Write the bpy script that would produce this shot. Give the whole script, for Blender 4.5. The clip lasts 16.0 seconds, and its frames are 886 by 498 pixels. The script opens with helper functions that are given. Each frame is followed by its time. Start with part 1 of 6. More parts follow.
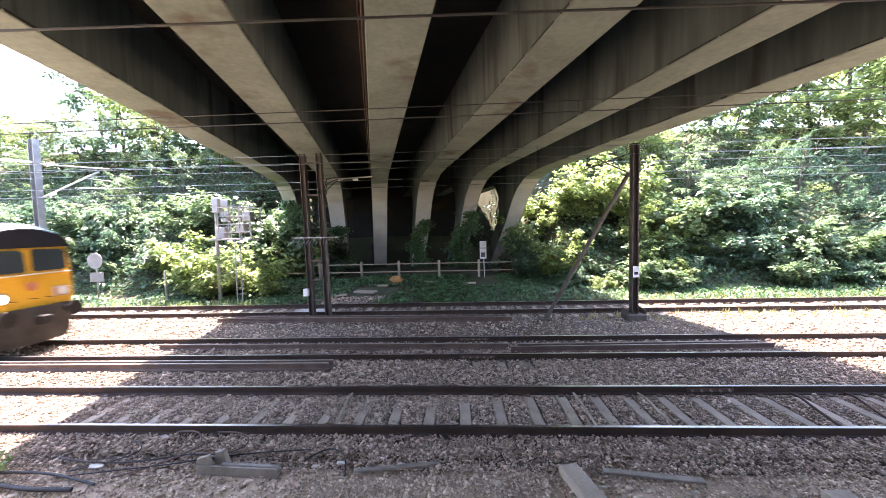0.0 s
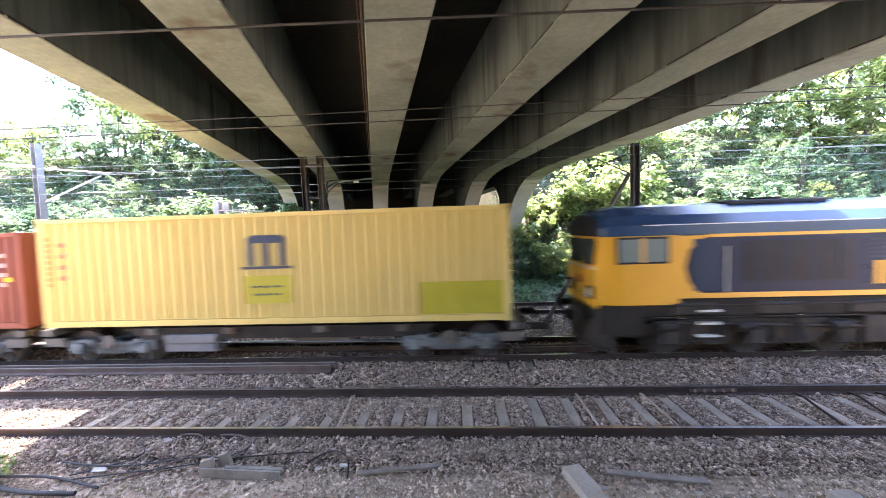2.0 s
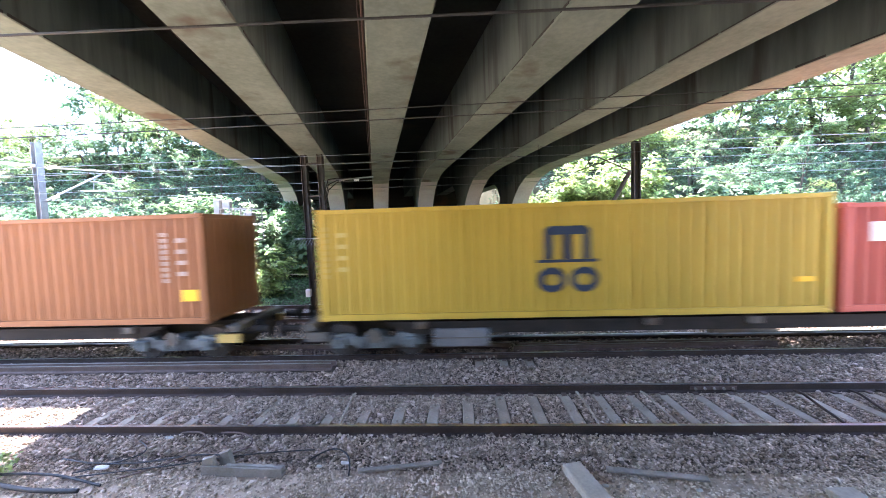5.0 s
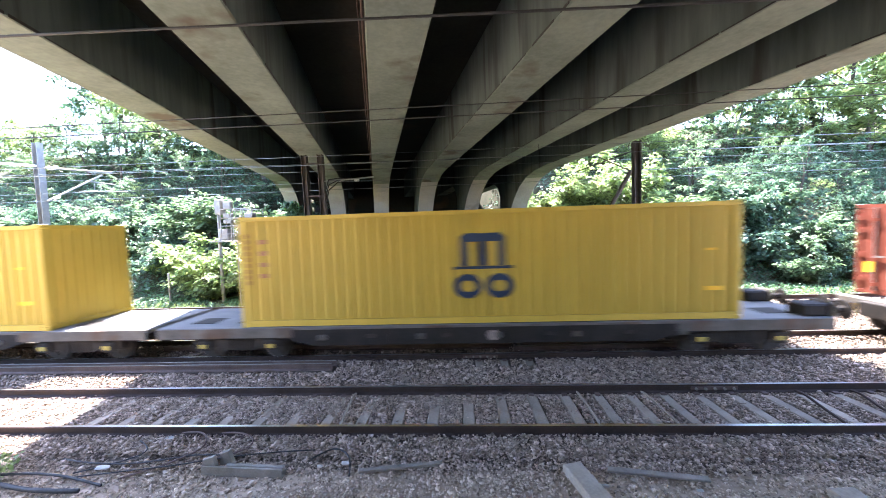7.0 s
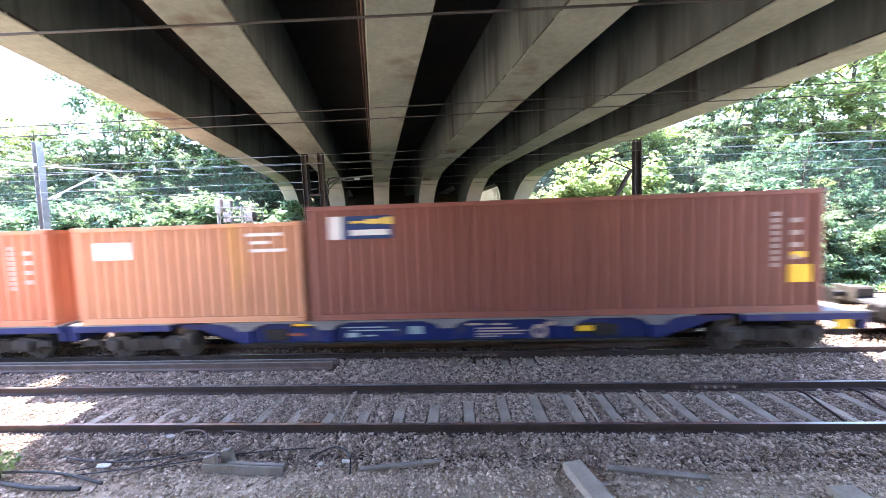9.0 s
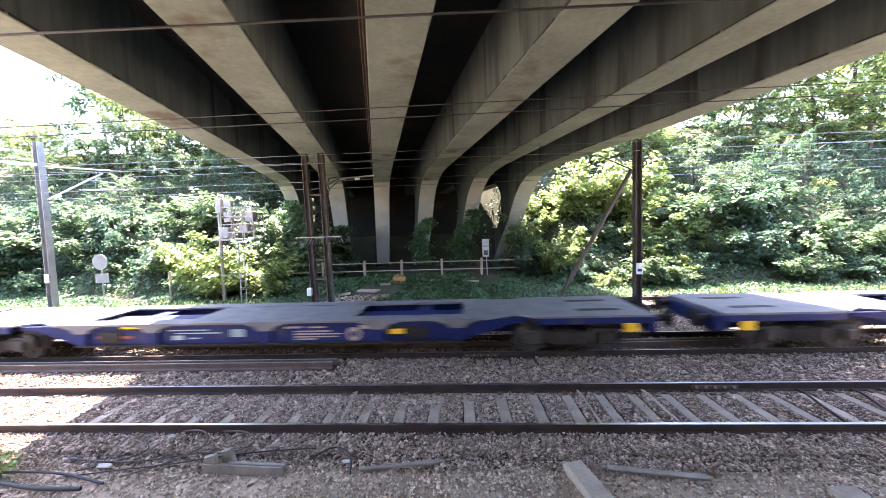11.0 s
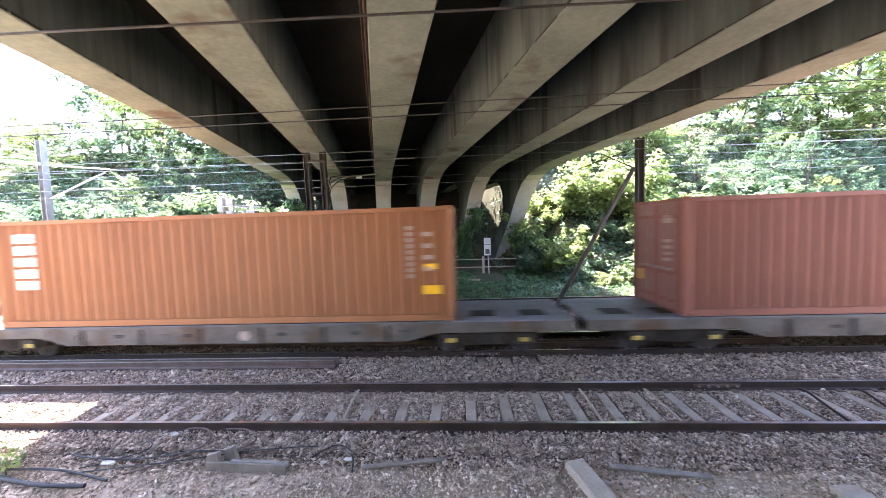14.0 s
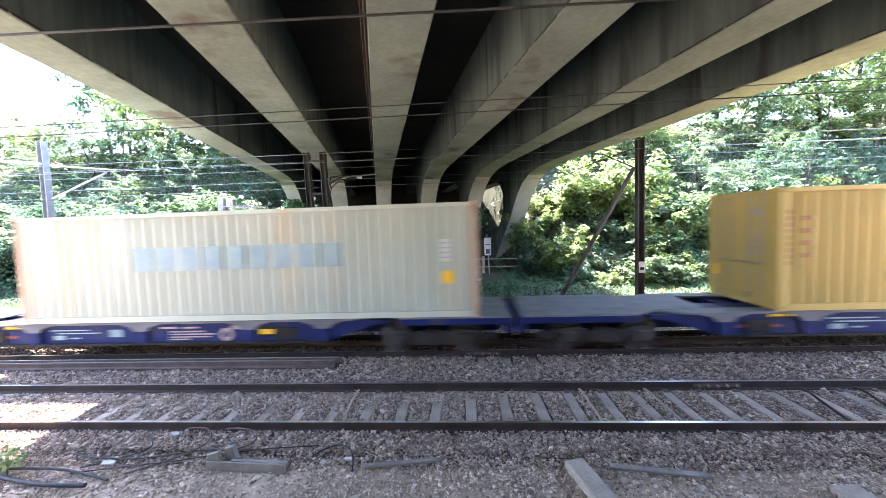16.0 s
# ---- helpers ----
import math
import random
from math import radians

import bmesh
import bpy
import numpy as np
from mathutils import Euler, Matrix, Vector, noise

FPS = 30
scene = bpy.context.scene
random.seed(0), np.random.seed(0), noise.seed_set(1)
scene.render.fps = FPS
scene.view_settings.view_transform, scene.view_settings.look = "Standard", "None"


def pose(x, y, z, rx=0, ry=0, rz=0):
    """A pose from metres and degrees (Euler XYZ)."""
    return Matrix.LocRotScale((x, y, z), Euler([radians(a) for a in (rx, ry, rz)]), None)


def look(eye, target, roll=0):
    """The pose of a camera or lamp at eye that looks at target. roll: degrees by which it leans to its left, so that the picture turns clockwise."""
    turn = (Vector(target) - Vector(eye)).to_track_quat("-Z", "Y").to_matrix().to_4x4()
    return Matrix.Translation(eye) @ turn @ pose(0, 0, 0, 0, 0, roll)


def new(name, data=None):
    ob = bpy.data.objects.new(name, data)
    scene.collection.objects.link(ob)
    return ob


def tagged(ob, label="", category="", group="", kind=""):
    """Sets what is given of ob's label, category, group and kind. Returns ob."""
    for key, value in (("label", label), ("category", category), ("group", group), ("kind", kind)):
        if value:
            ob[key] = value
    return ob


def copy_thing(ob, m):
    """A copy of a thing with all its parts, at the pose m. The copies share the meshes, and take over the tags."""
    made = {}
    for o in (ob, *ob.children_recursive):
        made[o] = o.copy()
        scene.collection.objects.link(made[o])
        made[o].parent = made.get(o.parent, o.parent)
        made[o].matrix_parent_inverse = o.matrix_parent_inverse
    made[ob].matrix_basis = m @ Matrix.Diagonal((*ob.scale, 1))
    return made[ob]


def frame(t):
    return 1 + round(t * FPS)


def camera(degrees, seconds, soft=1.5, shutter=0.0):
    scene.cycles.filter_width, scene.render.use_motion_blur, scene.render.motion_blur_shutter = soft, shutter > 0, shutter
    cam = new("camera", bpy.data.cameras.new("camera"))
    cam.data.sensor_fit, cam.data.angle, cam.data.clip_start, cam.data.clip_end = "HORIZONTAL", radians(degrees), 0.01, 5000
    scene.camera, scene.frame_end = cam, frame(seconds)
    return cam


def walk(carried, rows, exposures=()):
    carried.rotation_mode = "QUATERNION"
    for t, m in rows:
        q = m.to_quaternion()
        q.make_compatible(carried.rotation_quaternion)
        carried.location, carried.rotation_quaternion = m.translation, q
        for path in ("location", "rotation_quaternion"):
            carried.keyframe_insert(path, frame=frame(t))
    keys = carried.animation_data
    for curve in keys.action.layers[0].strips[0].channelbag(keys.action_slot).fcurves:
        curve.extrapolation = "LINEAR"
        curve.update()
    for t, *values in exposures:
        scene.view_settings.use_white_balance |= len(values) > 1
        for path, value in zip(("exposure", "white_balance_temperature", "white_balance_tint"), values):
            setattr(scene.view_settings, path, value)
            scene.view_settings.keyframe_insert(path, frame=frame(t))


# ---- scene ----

# ---- camera and its walk ----
cam = camera(101.67, 16.0, 0.6, 0.38)


def eye(x, y, z, pitch, roll, yaw):
    return pose(x, y, z, 0, 0, -yaw) @ pose(0, 0, 0, 90 + pitch) @ pose(0, 0, 0, 0, 0, roll)


# seconds, place, pitch, roll, yaw
PATH = [
    (0.0, -0.000, -0.000, 3.273, -3.24, -1.39, -2.94),
    (0.5, 0.002, -0.006, 3.272, -3.09, -1.51, -2.96),
    (1.0, -0.000, -0.007, 3.281, -3.12, -1.64, -2.97),
    (1.5, 0.003, -0.005, 3.273, -2.98, -1.79, -3.03),
    (2.0, -0.000, -0.007, 3.274, -3.00, -1.79, -3.12),
    (2.5, 0.002, -0.009, 3.275, -3.01, -1.84, -3.04),
    (3.0, -0.001, -0.008, 3.267, -3.06, -1.76, -2.90),
    (3.5, -0.001, -0.002, 3.277, -3.34, -1.74, -3.04),
    (4.0, -0.003, -0.008, 3.276, -3.28, -1.79, -3.06),
    (6.5, -0.005, -0.004, 3.276, -3.32, -1.93, -3.35),
    (7.0, -0.001, -0.006, 3.275, -3.27, -1.90, -3.27),
    (7.5, 0.003, -0.003, 3.281, -3.34, -1.83, -3.16),
    (8.0, -0.000, -0.004, 3.277, -3.34, -1.83, -3.25),
    (8.5, -0.003, -0.006, 3.272, -3.41, -1.82, -3.22),
    (9.0, -0.002, -0.007, 3.274, -3.48, -1.91, -3.30),
    (11.5, -0.006, -0.005, 3.280, -3.52, -1.87, -3.37),
    (12.0, 0.002, -0.012, 3.277, -3.68, -1.71, -3.45),
    (12.5, -0.003, -0.010, 3.277, -3.71, -1.77, -3.47),
    (13.0, -0.005, -0.004, 3.280, -3.75, -1.73, -3.41),
    (13.5, -0.005, -0.004, 3.278, -3.78, -1.84, -3.52),
    (14.0, -0.010, -0.003, 3.276, -3.69, -1.91, -3.60),
    (14.5, -0.007, -0.006, 3.267, -3.55, -1.93, -3.61),
    (15.0, -0.001, -0.007, 3.272, -3.51, -1.94, -3.65),
    (15.5, -0.009, -0.007, 3.269, -3.49, -1.93, -3.58),
    (16.0, 0.002, -0.010, 3.271, -3.68, -1.96, -3.68),
]
# seconds, stops, kelvin, tint
EXPOSURES = [(0, 3.69, 6850, 28), (0.5, 3.68, 6800, 27), (1, 3.74, 6800, 27), (1.5, 4.06, 6650, 27), (2, 4.08, 6600, 26), (3, 4.13, 6000, 25), (4, 4.13, 5980, 22), (6.5, 4.16, 5850, 22), (6.9, 3.90, 5900, 22), (7.2, 3.80, 5900, 22), (7.5, 4.02, 6000, 23),
             (8, 3.91, 6050, 25), (8.5, 4.10, 6050, 25), (9, 4.13, 6050, 24), (11.5, 3.86, 6750, 28), (13, 4.10, 6650, 27), (13.6, 4.13, 6600, 26), (14, 4.25, 6550, 26), (14.5, 4.04, 6100, 22), (15, 4.14, 6100, 22), (15.4, 3.94, 6150, 23), (16, 4.02, 6150, 23)]
walk(cam, [(t, eye(*v)) for t, *v in PATH], exposures=EXPOSURES)

# ---- daylight ----
SUN_EL, SUN_AZ = 62.0, -18.0  # degrees; azimuth from +y towards +x
world = bpy.data.worlds.new("world")
scene.world = world
world.use_nodes = True
wn = world.node_tree.nodes
sky = wn.new("ShaderNodeTexSky")
sky.sky_type, sky.sun_disc = "NISHITA", False
sky.sun_elevation, sky.sun_rotation = radians(SUN_EL), radians(SUN_AZ)
world.node_tree.links.new(sky.outputs[0], wn["Background"].inputs[0])
wn["Background"].inputs[1].default_value = 0.15
sun = new("sun", bpy.data.lights.new("sun", "SUN"))
sun.data.energy, sun.data.angle, sun.data.color = 5.0, radians(0.6), (1.0, 0.95, 0.86)
sun_from = Vector((math.sin(radians(SUN_AZ)) * math.cos(radians(SUN_EL)), math.cos(radians(SUN_AZ)) * math.cos(radians(SUN_EL)), math.sin(radians(SUN_EL))))
sun.matrix_world = look(sun_from * 60, (0, 0, 0))

# ---- materials ----
def surface(name, c1, c2, scale=4.0, rough=0.8, bump=0.2, metal=0.0, fine=40.0, vary=0.0, island=False, stain=None, streak=False, translucent=0.0, dist=0.01):
    m = bpy.data.materials.new(name)
    m.use_nodes = True
    n, l = m.node_tree.nodes, m.node_tree.links
    b = n["Principled BSDF"]
    tc = n.new("ShaderNodeTexCoord")
    mp = n.new("ShaderNodeMapping")
    l.new(tc.outputs["Object"], mp.inputs[0])
    if streak:
        mp.inputs["Scale"].default_value = (1.0, 1.0, 0.12)
    big, small = n.new("ShaderNodeTexNoise"), n.new("ShaderNodeTexNoise")
    for t, s in ((big, scale), (small, fine)):
        t.inputs["Scale"].default_value, t.inputs["Detail"].default_value = s, 6
        l.new(mp.outputs[0], t.inputs["Vector"])
    ramp = n.new("ShaderNodeValToRGB")
    ramp.color_ramp.elements[0].position, ramp.color_ramp.elements[1].position = 0.32, 0.68
    ramp.color_ramp.elements[0].color, ramp.color_ramp.elements[1].color = (*c1, 1), (*c2, 1)
    add = n.new("ShaderNodeMath")
    add.operation = "MULTIPLY_ADD"
    add.inputs[1].default_value = 0.35
    l.new(small.outputs["Fac"], add.inputs[0])
    sub = n.new("ShaderNodeMath")
    sub.operation = "MULTIPLY"
    sub.inputs[1].default_value = 0.65
    l.new(big.outputs["Fac"], sub.inputs[0])
    l.new(sub.outputs[0], add.inputs[2])
    l.new(add.outputs[0], ramp.inputs[0])
    colour = ramp.outputs[0]
    if stain:
        st = n.new("ShaderNodeTexNoise")
        st.inputs["Scale"].default_value, st.inputs["Detail"].default_value = stain[1], 8
        l.new(mp.outputs[0], st.inputs["Vector"])
        r2 = n.new("ShaderNodeValToRGB")
        r2.color_ramp.elements[0].position, r2.color_ramp.elements[1].position = stain[2], stain[2] + 0.12
        l.new(st.outputs["Fac"], r2.inputs[0])
        mx = n.new("ShaderNodeMixRGB")
        mx.inputs[2].default_value = (*stain[0], 1)
        l.new(r2.outputs[0], mx.inputs[0])
        l.new(colour, mx.inputs[1])
        colour = mx.outputs[0]
    if vary:
        src = n.new("ShaderNodeNewGeometry").outputs["Random Per Island"] if island else n.new("ShaderNodeObjectInfo").outputs["Random"]
        rg = n.new("ShaderNodeMapRange")
        rg.inputs[3].default_value, rg.inputs[4].default_value = 1 - vary, 1 + vary
        l.new(src, rg.inputs[0])
        hsv = n.new("ShaderNodeHueSaturation")
        l.new(rg.outputs[0], hsv.inputs["Value"])
        l.new(colour, hsv.inputs["Color"])
        colour = hsv.outputs[0]
    l.new(colour, b.inputs["Base Color"])
    b.inputs["Roughness"].default_value, b.inputs["Metallic"].default_value = rough, metal
    b.inputs["Specular IOR Level"].default_value = 0.5 if rough < 0.5 else 0.22
    if bump:
        bp = n.new("ShaderNodeBump")
        bp.inputs["Strength"].default_value, bp.inputs["Distance"].default_value = bump, dist
        l.new(small.outputs["Fac"], bp.inputs["Height"])
        l.new(bp.outputs[0], b.inputs["Normal"])
    if translucent:
        tr = n.new("ShaderNodeBsdfTranslucent")
        l.new(colour, tr.inputs[0])
        ms = n.new("ShaderNodeMixShader")
        ms.inputs[0].default_value = translucent
        l.new(b.outputs[0], ms.inputs[1])
        l.new(tr.outputs[0], ms.inputs[2])
        l.new(ms.outputs[0], n["Material Output"].inputs[0])
    return m


CONCRETE = surface("concrete_beam", (0.114, 0.138, 0.113), (0.209, 0.248, 0.207), 0.6, 0.9, 0.25, fine=9, stain=((0.095, 0.088, 0.066), 0.8, 0.58))
# Drip streaks, with the shade of the side faces put into the colour.
BEAM_SIDE = surface("concrete_streaked_shaded", (0.055, 0.070, 0.064), (0.119, 0.148, 0.136), 1.3, 0.9, 0.2, fine=7, streak=True, stain=((0.045, 0.045, 0.042), 1.4, 0.57))
# Near-black: shade between the beams is put into the colour; brown stains on top.
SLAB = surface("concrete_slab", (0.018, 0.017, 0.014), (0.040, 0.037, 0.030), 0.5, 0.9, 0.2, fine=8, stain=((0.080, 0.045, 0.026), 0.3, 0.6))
# Paler than the beams: light on the leg fronts is put into the colour.
LEG = surface("concrete_leg_lit", (0.30, 0.305, 0.28), (0.43, 0.432, 0.40), 0.7, 0.9, 0.2, fine=10, stain=((0.16, 0.15, 0.12), 0.5, 0.66))
PALE = surface("concrete_pale", (0.31, 0.285, 0.24), (0.47, 0.44, 0.38), 3, 0.9, 0.3, fine=30, vary=0.12)
SLEEPER = surface("sleeper_concrete", (0.205, 0.166, 0.122), (0.325, 0.268, 0.202), 3, 0.9, 0.4, fine=25, vary=0.15)
GROUND = surface("ballast_dust", (0.290, 0.215, 0.150), (0.500, 0.378, 0.268), 0.7, 0.95, 0.6, fine=22, dist=0.03, stain=((0.21, 0.15, 0.11), 0.6, 0.55))
STONE = surface("ballast_stone", (0.165, 0.122, 0.091), (0.440, 0.334, 0.252), 6, 0.9, 0.2, fine=60, vary=0.5, island=True)
DUSTY_STONE = surface("ballast_stone_dusty", (0.25, 0.190, 0.135), (0.56, 0.440, 0.325), 6, 0.95, 0.2, fine=60, vary=0.5, island=True)
# Dark brown: shade in the gaps between the stones is put into the colour.
BED = surface("ballast_bed_shaded", (0.070, 0.055, 0.041), (0.145, 0.116, 0.087), 3, 0.95, 0.8, fine=26, dist=0.03)
EARTH = surface("bank_earth", (0.035, 0.04, 0.02), (0.08, 0.075, 0.04), 0.5, 0.95, 0.5, fine=8)
RAIL = surface("rusty_rail", (0.030, 0.022, 0.018), (0.065, 0.042, 0.032), 2, 0.75, 0.2, fine=30, metal=0.2)
SHINE = surface("rail_head_steel", (0.35, 0.34, 0.34), (0.5, 0.49, 0.48), 2, 0.28, 0.05, fine=60, metal=1.0)
SPARE = surface("old_rail_steel", (0.07, 0.045, 0.036), (0.15, 0.105, 0.085), 2, 0.7, 0.2, fine=30, metal=0.2)
POST = surface("dark_post_steel", (0.050, 0.043, 0.037), (0.125, 0.104, 0.088), 2, 0.7, 0.3, fine=20, streak=True, metal=0.1)
GALV = surface("galvanised_steel", (0.20, 0.20, 0.188), (0.31, 0.308, 0.29), 3, 0.5, 0.1, fine=25, metal=0.5)
WIRE = surface("wire_copper", (0.04, 0.04, 0.04), (0.08, 0.078, 0.075), 3, 0.5, 0.0, metal=0.3)
GREYWIRE = surface("wire_bright", (0.12, 0.13, 0.13), (0.2, 0.21, 0.21), 3, 0.35, 0.0, metal=0.8)
RUBBER = surface("black_cable", (0.018, 0.017, 0.016), (0.045, 0.042, 0.04), 5, 0.6, 0.1)
WHITE = surface("white_paint", (0.68, 0.68, 0.66), (0.82, 0.82, 0.80), 2, 0.6, 0.05)
LEAF_DARK = surface("leaf_dark", (0.050, 0.105, 0.055), (0.098, 0.175, 0.095), 0.8, 0.38, 0, vary=0.5, island=True, translucent=0.45)
LEAF_MID = surface("leaf_mid", (0.085, 0.148, 0.062), (0.168, 0.248, 0.118), 0.8, 0.38, 0, vary=0.5, island=True, translucent=0.5)
LEAF_LIGHT = surface("leaf_light", (0.165, 0.240, 0.072), (0.305, 0.380, 0.145), 0.8, 0.38, 0, vary=0.5, island=True, translucent=0.6)
IVY = surface("leaf_ivy", (0.032, 0.085, 0.028), (0.070, 0.150, 0.050), 0.8, 0.45, 0, vary=0.5, island=True, translucent=0.3)
BARK = surface("bark", (0.05, 0.04, 0.03), (0.11, 0.09, 0.07), 4, 0.9, 0.6, fine=30, streak=True)


# ---- mesh helpers ----
def link(name, bm, material, parent=None, label="", smooth=False):
    me = bpy.data.meshes.new(name)
    bm.normal_update()
    bm.to_mesh(me)
    bm.free()
    for mt in (material if isinstance(material, (list, tuple)) else [material]):
        me.materials.append(mt)
    if smooth:
        me.polygons.foreach_set("use_smooth", [True] * len(me.polygons))
    ob = new(name, me)
    if parent:
        ob.parent = parent
    if label:
        tagged(ob, label)
    return ob


def part(name, bm, material, parent, label="", smooth=False):
    return link(name, bm, material, parent, label, smooth)


def holder(name, x=0, y=0, z=0, rz=0):
    ob = new(name)
    ob.empty_display_size = 0.2
    ob.matrix_basis = pose(x, y, z, 0, 0, rz)
    return ob


def box(bm, x0, y0, z0, x1, y1, z1, bevel=0.0):
    vs = [bm.verts.new(p) for p in ((x0, y0, z0), (x1, y0, z0), (x1, y1, z0), (x0, y1, z0), (x0, y0, z1), (x1, y0, z1), (x1, y1, z1), (x0, y1, z1))]
    fs = [bm.faces.new([vs[i] for i in f]) for f in ((0, 3, 2, 1), (4, 5, 6, 7), (0, 1, 5, 4), (1, 2, 6, 5), (2, 3, 7, 6), (3, 0, 4, 7))]
    if bevel:
        es = list({e for f in fs for e in f.edges})
        bmesh.ops.bevel(bm, geom=es, offset=bevel, segments=1, affect="EDGES")
    return vs


def boxed(*a, bevel=0.0):
    bm = bmesh.new()
    box(bm, *a, bevel=bevel)
    return bm


def rod(bm, p, q, r, sides=8, r2=None):
    """A round bar from p to q."""
    p, q = Vector(p), Vector(q)
    turn = (q - p).to_track_quat("Z", "Y")
    r2 = r if r2 is None else r2
    rings = []
    for c, rr in ((p, r), (q, r2)):
        rings.append([bm.verts.new(c + turn @ Vector((rr * math.cos(2 * math.pi * i / sides), rr * math.sin(2 * math.pi * i / sides), 0))) for i in range(sides)])
    for i in range(sides):
        j = (i + 1) % sides
        bm.faces.new((rings[0][i], rings[0][j], rings[1][j], rings[1][i]))
    bm.faces.new(rings[0][::-1])
    bm.faces.new(rings[1])


def rodded(p, q, r, sides=8, r2=None):
    bm = bmesh.new()
    rod(bm, p, q, r, sides, r2)
    return bm


def prism(bm, outline, axis, a, b):
    """Extrudes an outline of (u, v) along an axis from a to b. axis x: (y, z); y: (x, z); z: (x, y)."""
    def at(u, v, w):
        return (w, u, v) if axis == "x" else (u, w, v) if axis == "y" else (u, v, w)
    r0 = [bm.verts.new(at(u, v, a)) for u, v in outline]
    r1 = [bm.verts.new(at(u, v, b)) for u, v in outline]
    k = len(outline)
    for i in range(k):
        j = (i + 1) % k
        bm.faces.new((r0[i], r0[j], r1[j], r1[i]))
    bm.faces.new(r0[::-1])
    bm.faces.new(r1)
    bmesh.ops.recalc_face_normals(bm, faces=bm.faces[:])


def prismed(outline, axis, a, b):
    bm = bmesh.new()
    prism(bm, outline, axis, a, b)
    return bm


def loft(bm, rings, caps=True):
    vs = [[bm.verts.new(p) for p in r] for r in rings]
    k = len(rings[0])
    for a, b in zip(vs, vs[1:]):
        for i in range(k):
            j = (i + 1) % k
            bm.faces.new((a[i], a[j], b[j], b[i]))
    if caps:
        bm.faces.new(vs[0][::-1])
        bm.faces.new(vs[-1])
    bmesh.ops.recalc_face_normals(bm, faces=bm.faces[:])


def raw(name, verts, faces_n, material, parent=None):
    """A mesh of many n-gons from a numpy array of (faces * n) corners."""
    me = bpy.data.meshes.new(name)
    count = len(verts) // faces_n
    me.vertices.add(len(verts))
    me.vertices.foreach_set("co", np.asarray(verts, np.float32).ravel())
    me.loops.add(len(verts))
    me.loops.foreach_set("vertex_index", np.arange(len(verts), dtype=np.int32))
    me.polygons.add(count)
    me.polygons.foreach_set("loop_start", np.arange(count, dtype=np.int32) * faces_n)
    me.update(calc_edges=True)
    me.materials.append(material)
    ob = new(name, me)
    if parent:
        ob.parent = parent
    return ob


# ---- ground, banks ----
SKEW = -0.245  # the bridge runs this far in x for each metre in y


def smooth(a, b, v):
    k = min(1.0, max(0.0, (v - a) / (b - a)))
    return k * k * (3 - 2 * k)


def ground_z(x, y):
    u = x - SKEW * y
    z = -0.22
    # Unseen bank behind the camera, added to cut the light from there.
    if y < -3.5:
        z += min(9.0, (-3.5 - y) * 0.9)
    if y > 16.4:
        z += 0.35 * smooth(16.4, 24, y)
        side = max(smooth(-6.5, -11, u), smooth(9.5, 13.5, u))
        z += side * max(0.0, min(13.0, (y - 19.5) * 0.62))
        z += (1 - side) * max(0.0, min(7.0, (y - 33.0) * 0.7))
    if y > 16.8:
        z += 0.10 * noise.noise(Vector((x * 0.4, y * 0.4, 0)))
    elif y < 5.4:
        z += 0.03 * noise.noise(Vector((x * 1.3, y * 1.3, 3)))
    return z


def ground():
    xs = [-900, -300, -120] + [-70 + i * 1.4 for i in range(35)] + [-21 + i * 0.7 for i in range(60)] + [21 + i * 1.4 for i in range(36)] + [120, 300, 900]
    ys = [-900, -200, -40, -20, -13.5, -10, -7, -5, -3.5, -2, 0, 2] + [3 + i * 0.5 for i in range(27)] + [16.4] + [16.9 + i * 0.7 for i in range(36)] + [43 + 2 * i for i in range(10)] + [100, 250, 900]
    bm = bmesh.new()
    grid = [[bm.verts.new((x, y, ground_z(x, y))) for x in xs] for y in ys]
    for j in range(len(ys) - 1):
        for i in range(len(xs) - 1):
            f = bm.faces.new((grid[j][i], grid[j][i + 1], grid[j + 1][i + 1], grid[j + 1][i]))
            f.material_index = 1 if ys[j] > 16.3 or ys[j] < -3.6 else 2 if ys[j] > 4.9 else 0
            f.smooth = True
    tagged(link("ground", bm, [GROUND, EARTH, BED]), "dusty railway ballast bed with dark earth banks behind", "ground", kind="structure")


ground()

# ---- tracks ----
RAIL_OUTLINE = [(-0.07, -0.159), (0.07, -0.159), (0.07, -0.147), (0.012, -0.125), (0.010, -0.05), (0.035, -0.038), (0.035, -0.006), (0.028, -0.001), (-0.028, -0.001), (-0.035, -0.006), (-0.035, -0.038), (-0.010, -0.05), (-0.012, -0.125), (-0.07, -0.147)]


def rail_piece(name, x0, x1, y, z, parent, material=RAIL, head=True, label=""):
    ob = part(name, prismed([(y + a, z + b) for a, b in RAIL_OUTLINE], "x", x0, x1), material, parent, label)
    if head:
        part("running_surface", boxed(x0, y - 0.026, z - 0.003, x1, y + 0.026, z + 0.002), SHINE, ob, "worn bright steel rail head")
    return ob


def track(name, y_near, label, gap, x0, x1, top):
    t = holder(name)
    tagged(t, label, "railway track", kind="structure")
    for k in (0, 1.505):
        rail_piece("rail", -160, 160, y_near + k, 0, t, label="rusty steel rail with a bright worn head")
    bm = boxed(-0.105, -1.28, -0.2, 0.105, 1.28, 0, bevel=0.02)
    first = part("sleeper", bm, SLEEPER, t, "weathered grey concrete sleeper")
    first.location = (x0, y_near + 0.7525, top)
    n = int((x1 - x0) / gap)
    for i in range(1, n):
        s = new("sleeper", first.data)
        s.parent = t
        s.location = (x0 + i * gap, y_near + 0.7525, top - 0.006 * random.random())
        s.rotation_euler = (0, 0, random.uniform(-0.02, 0.02))
    return t


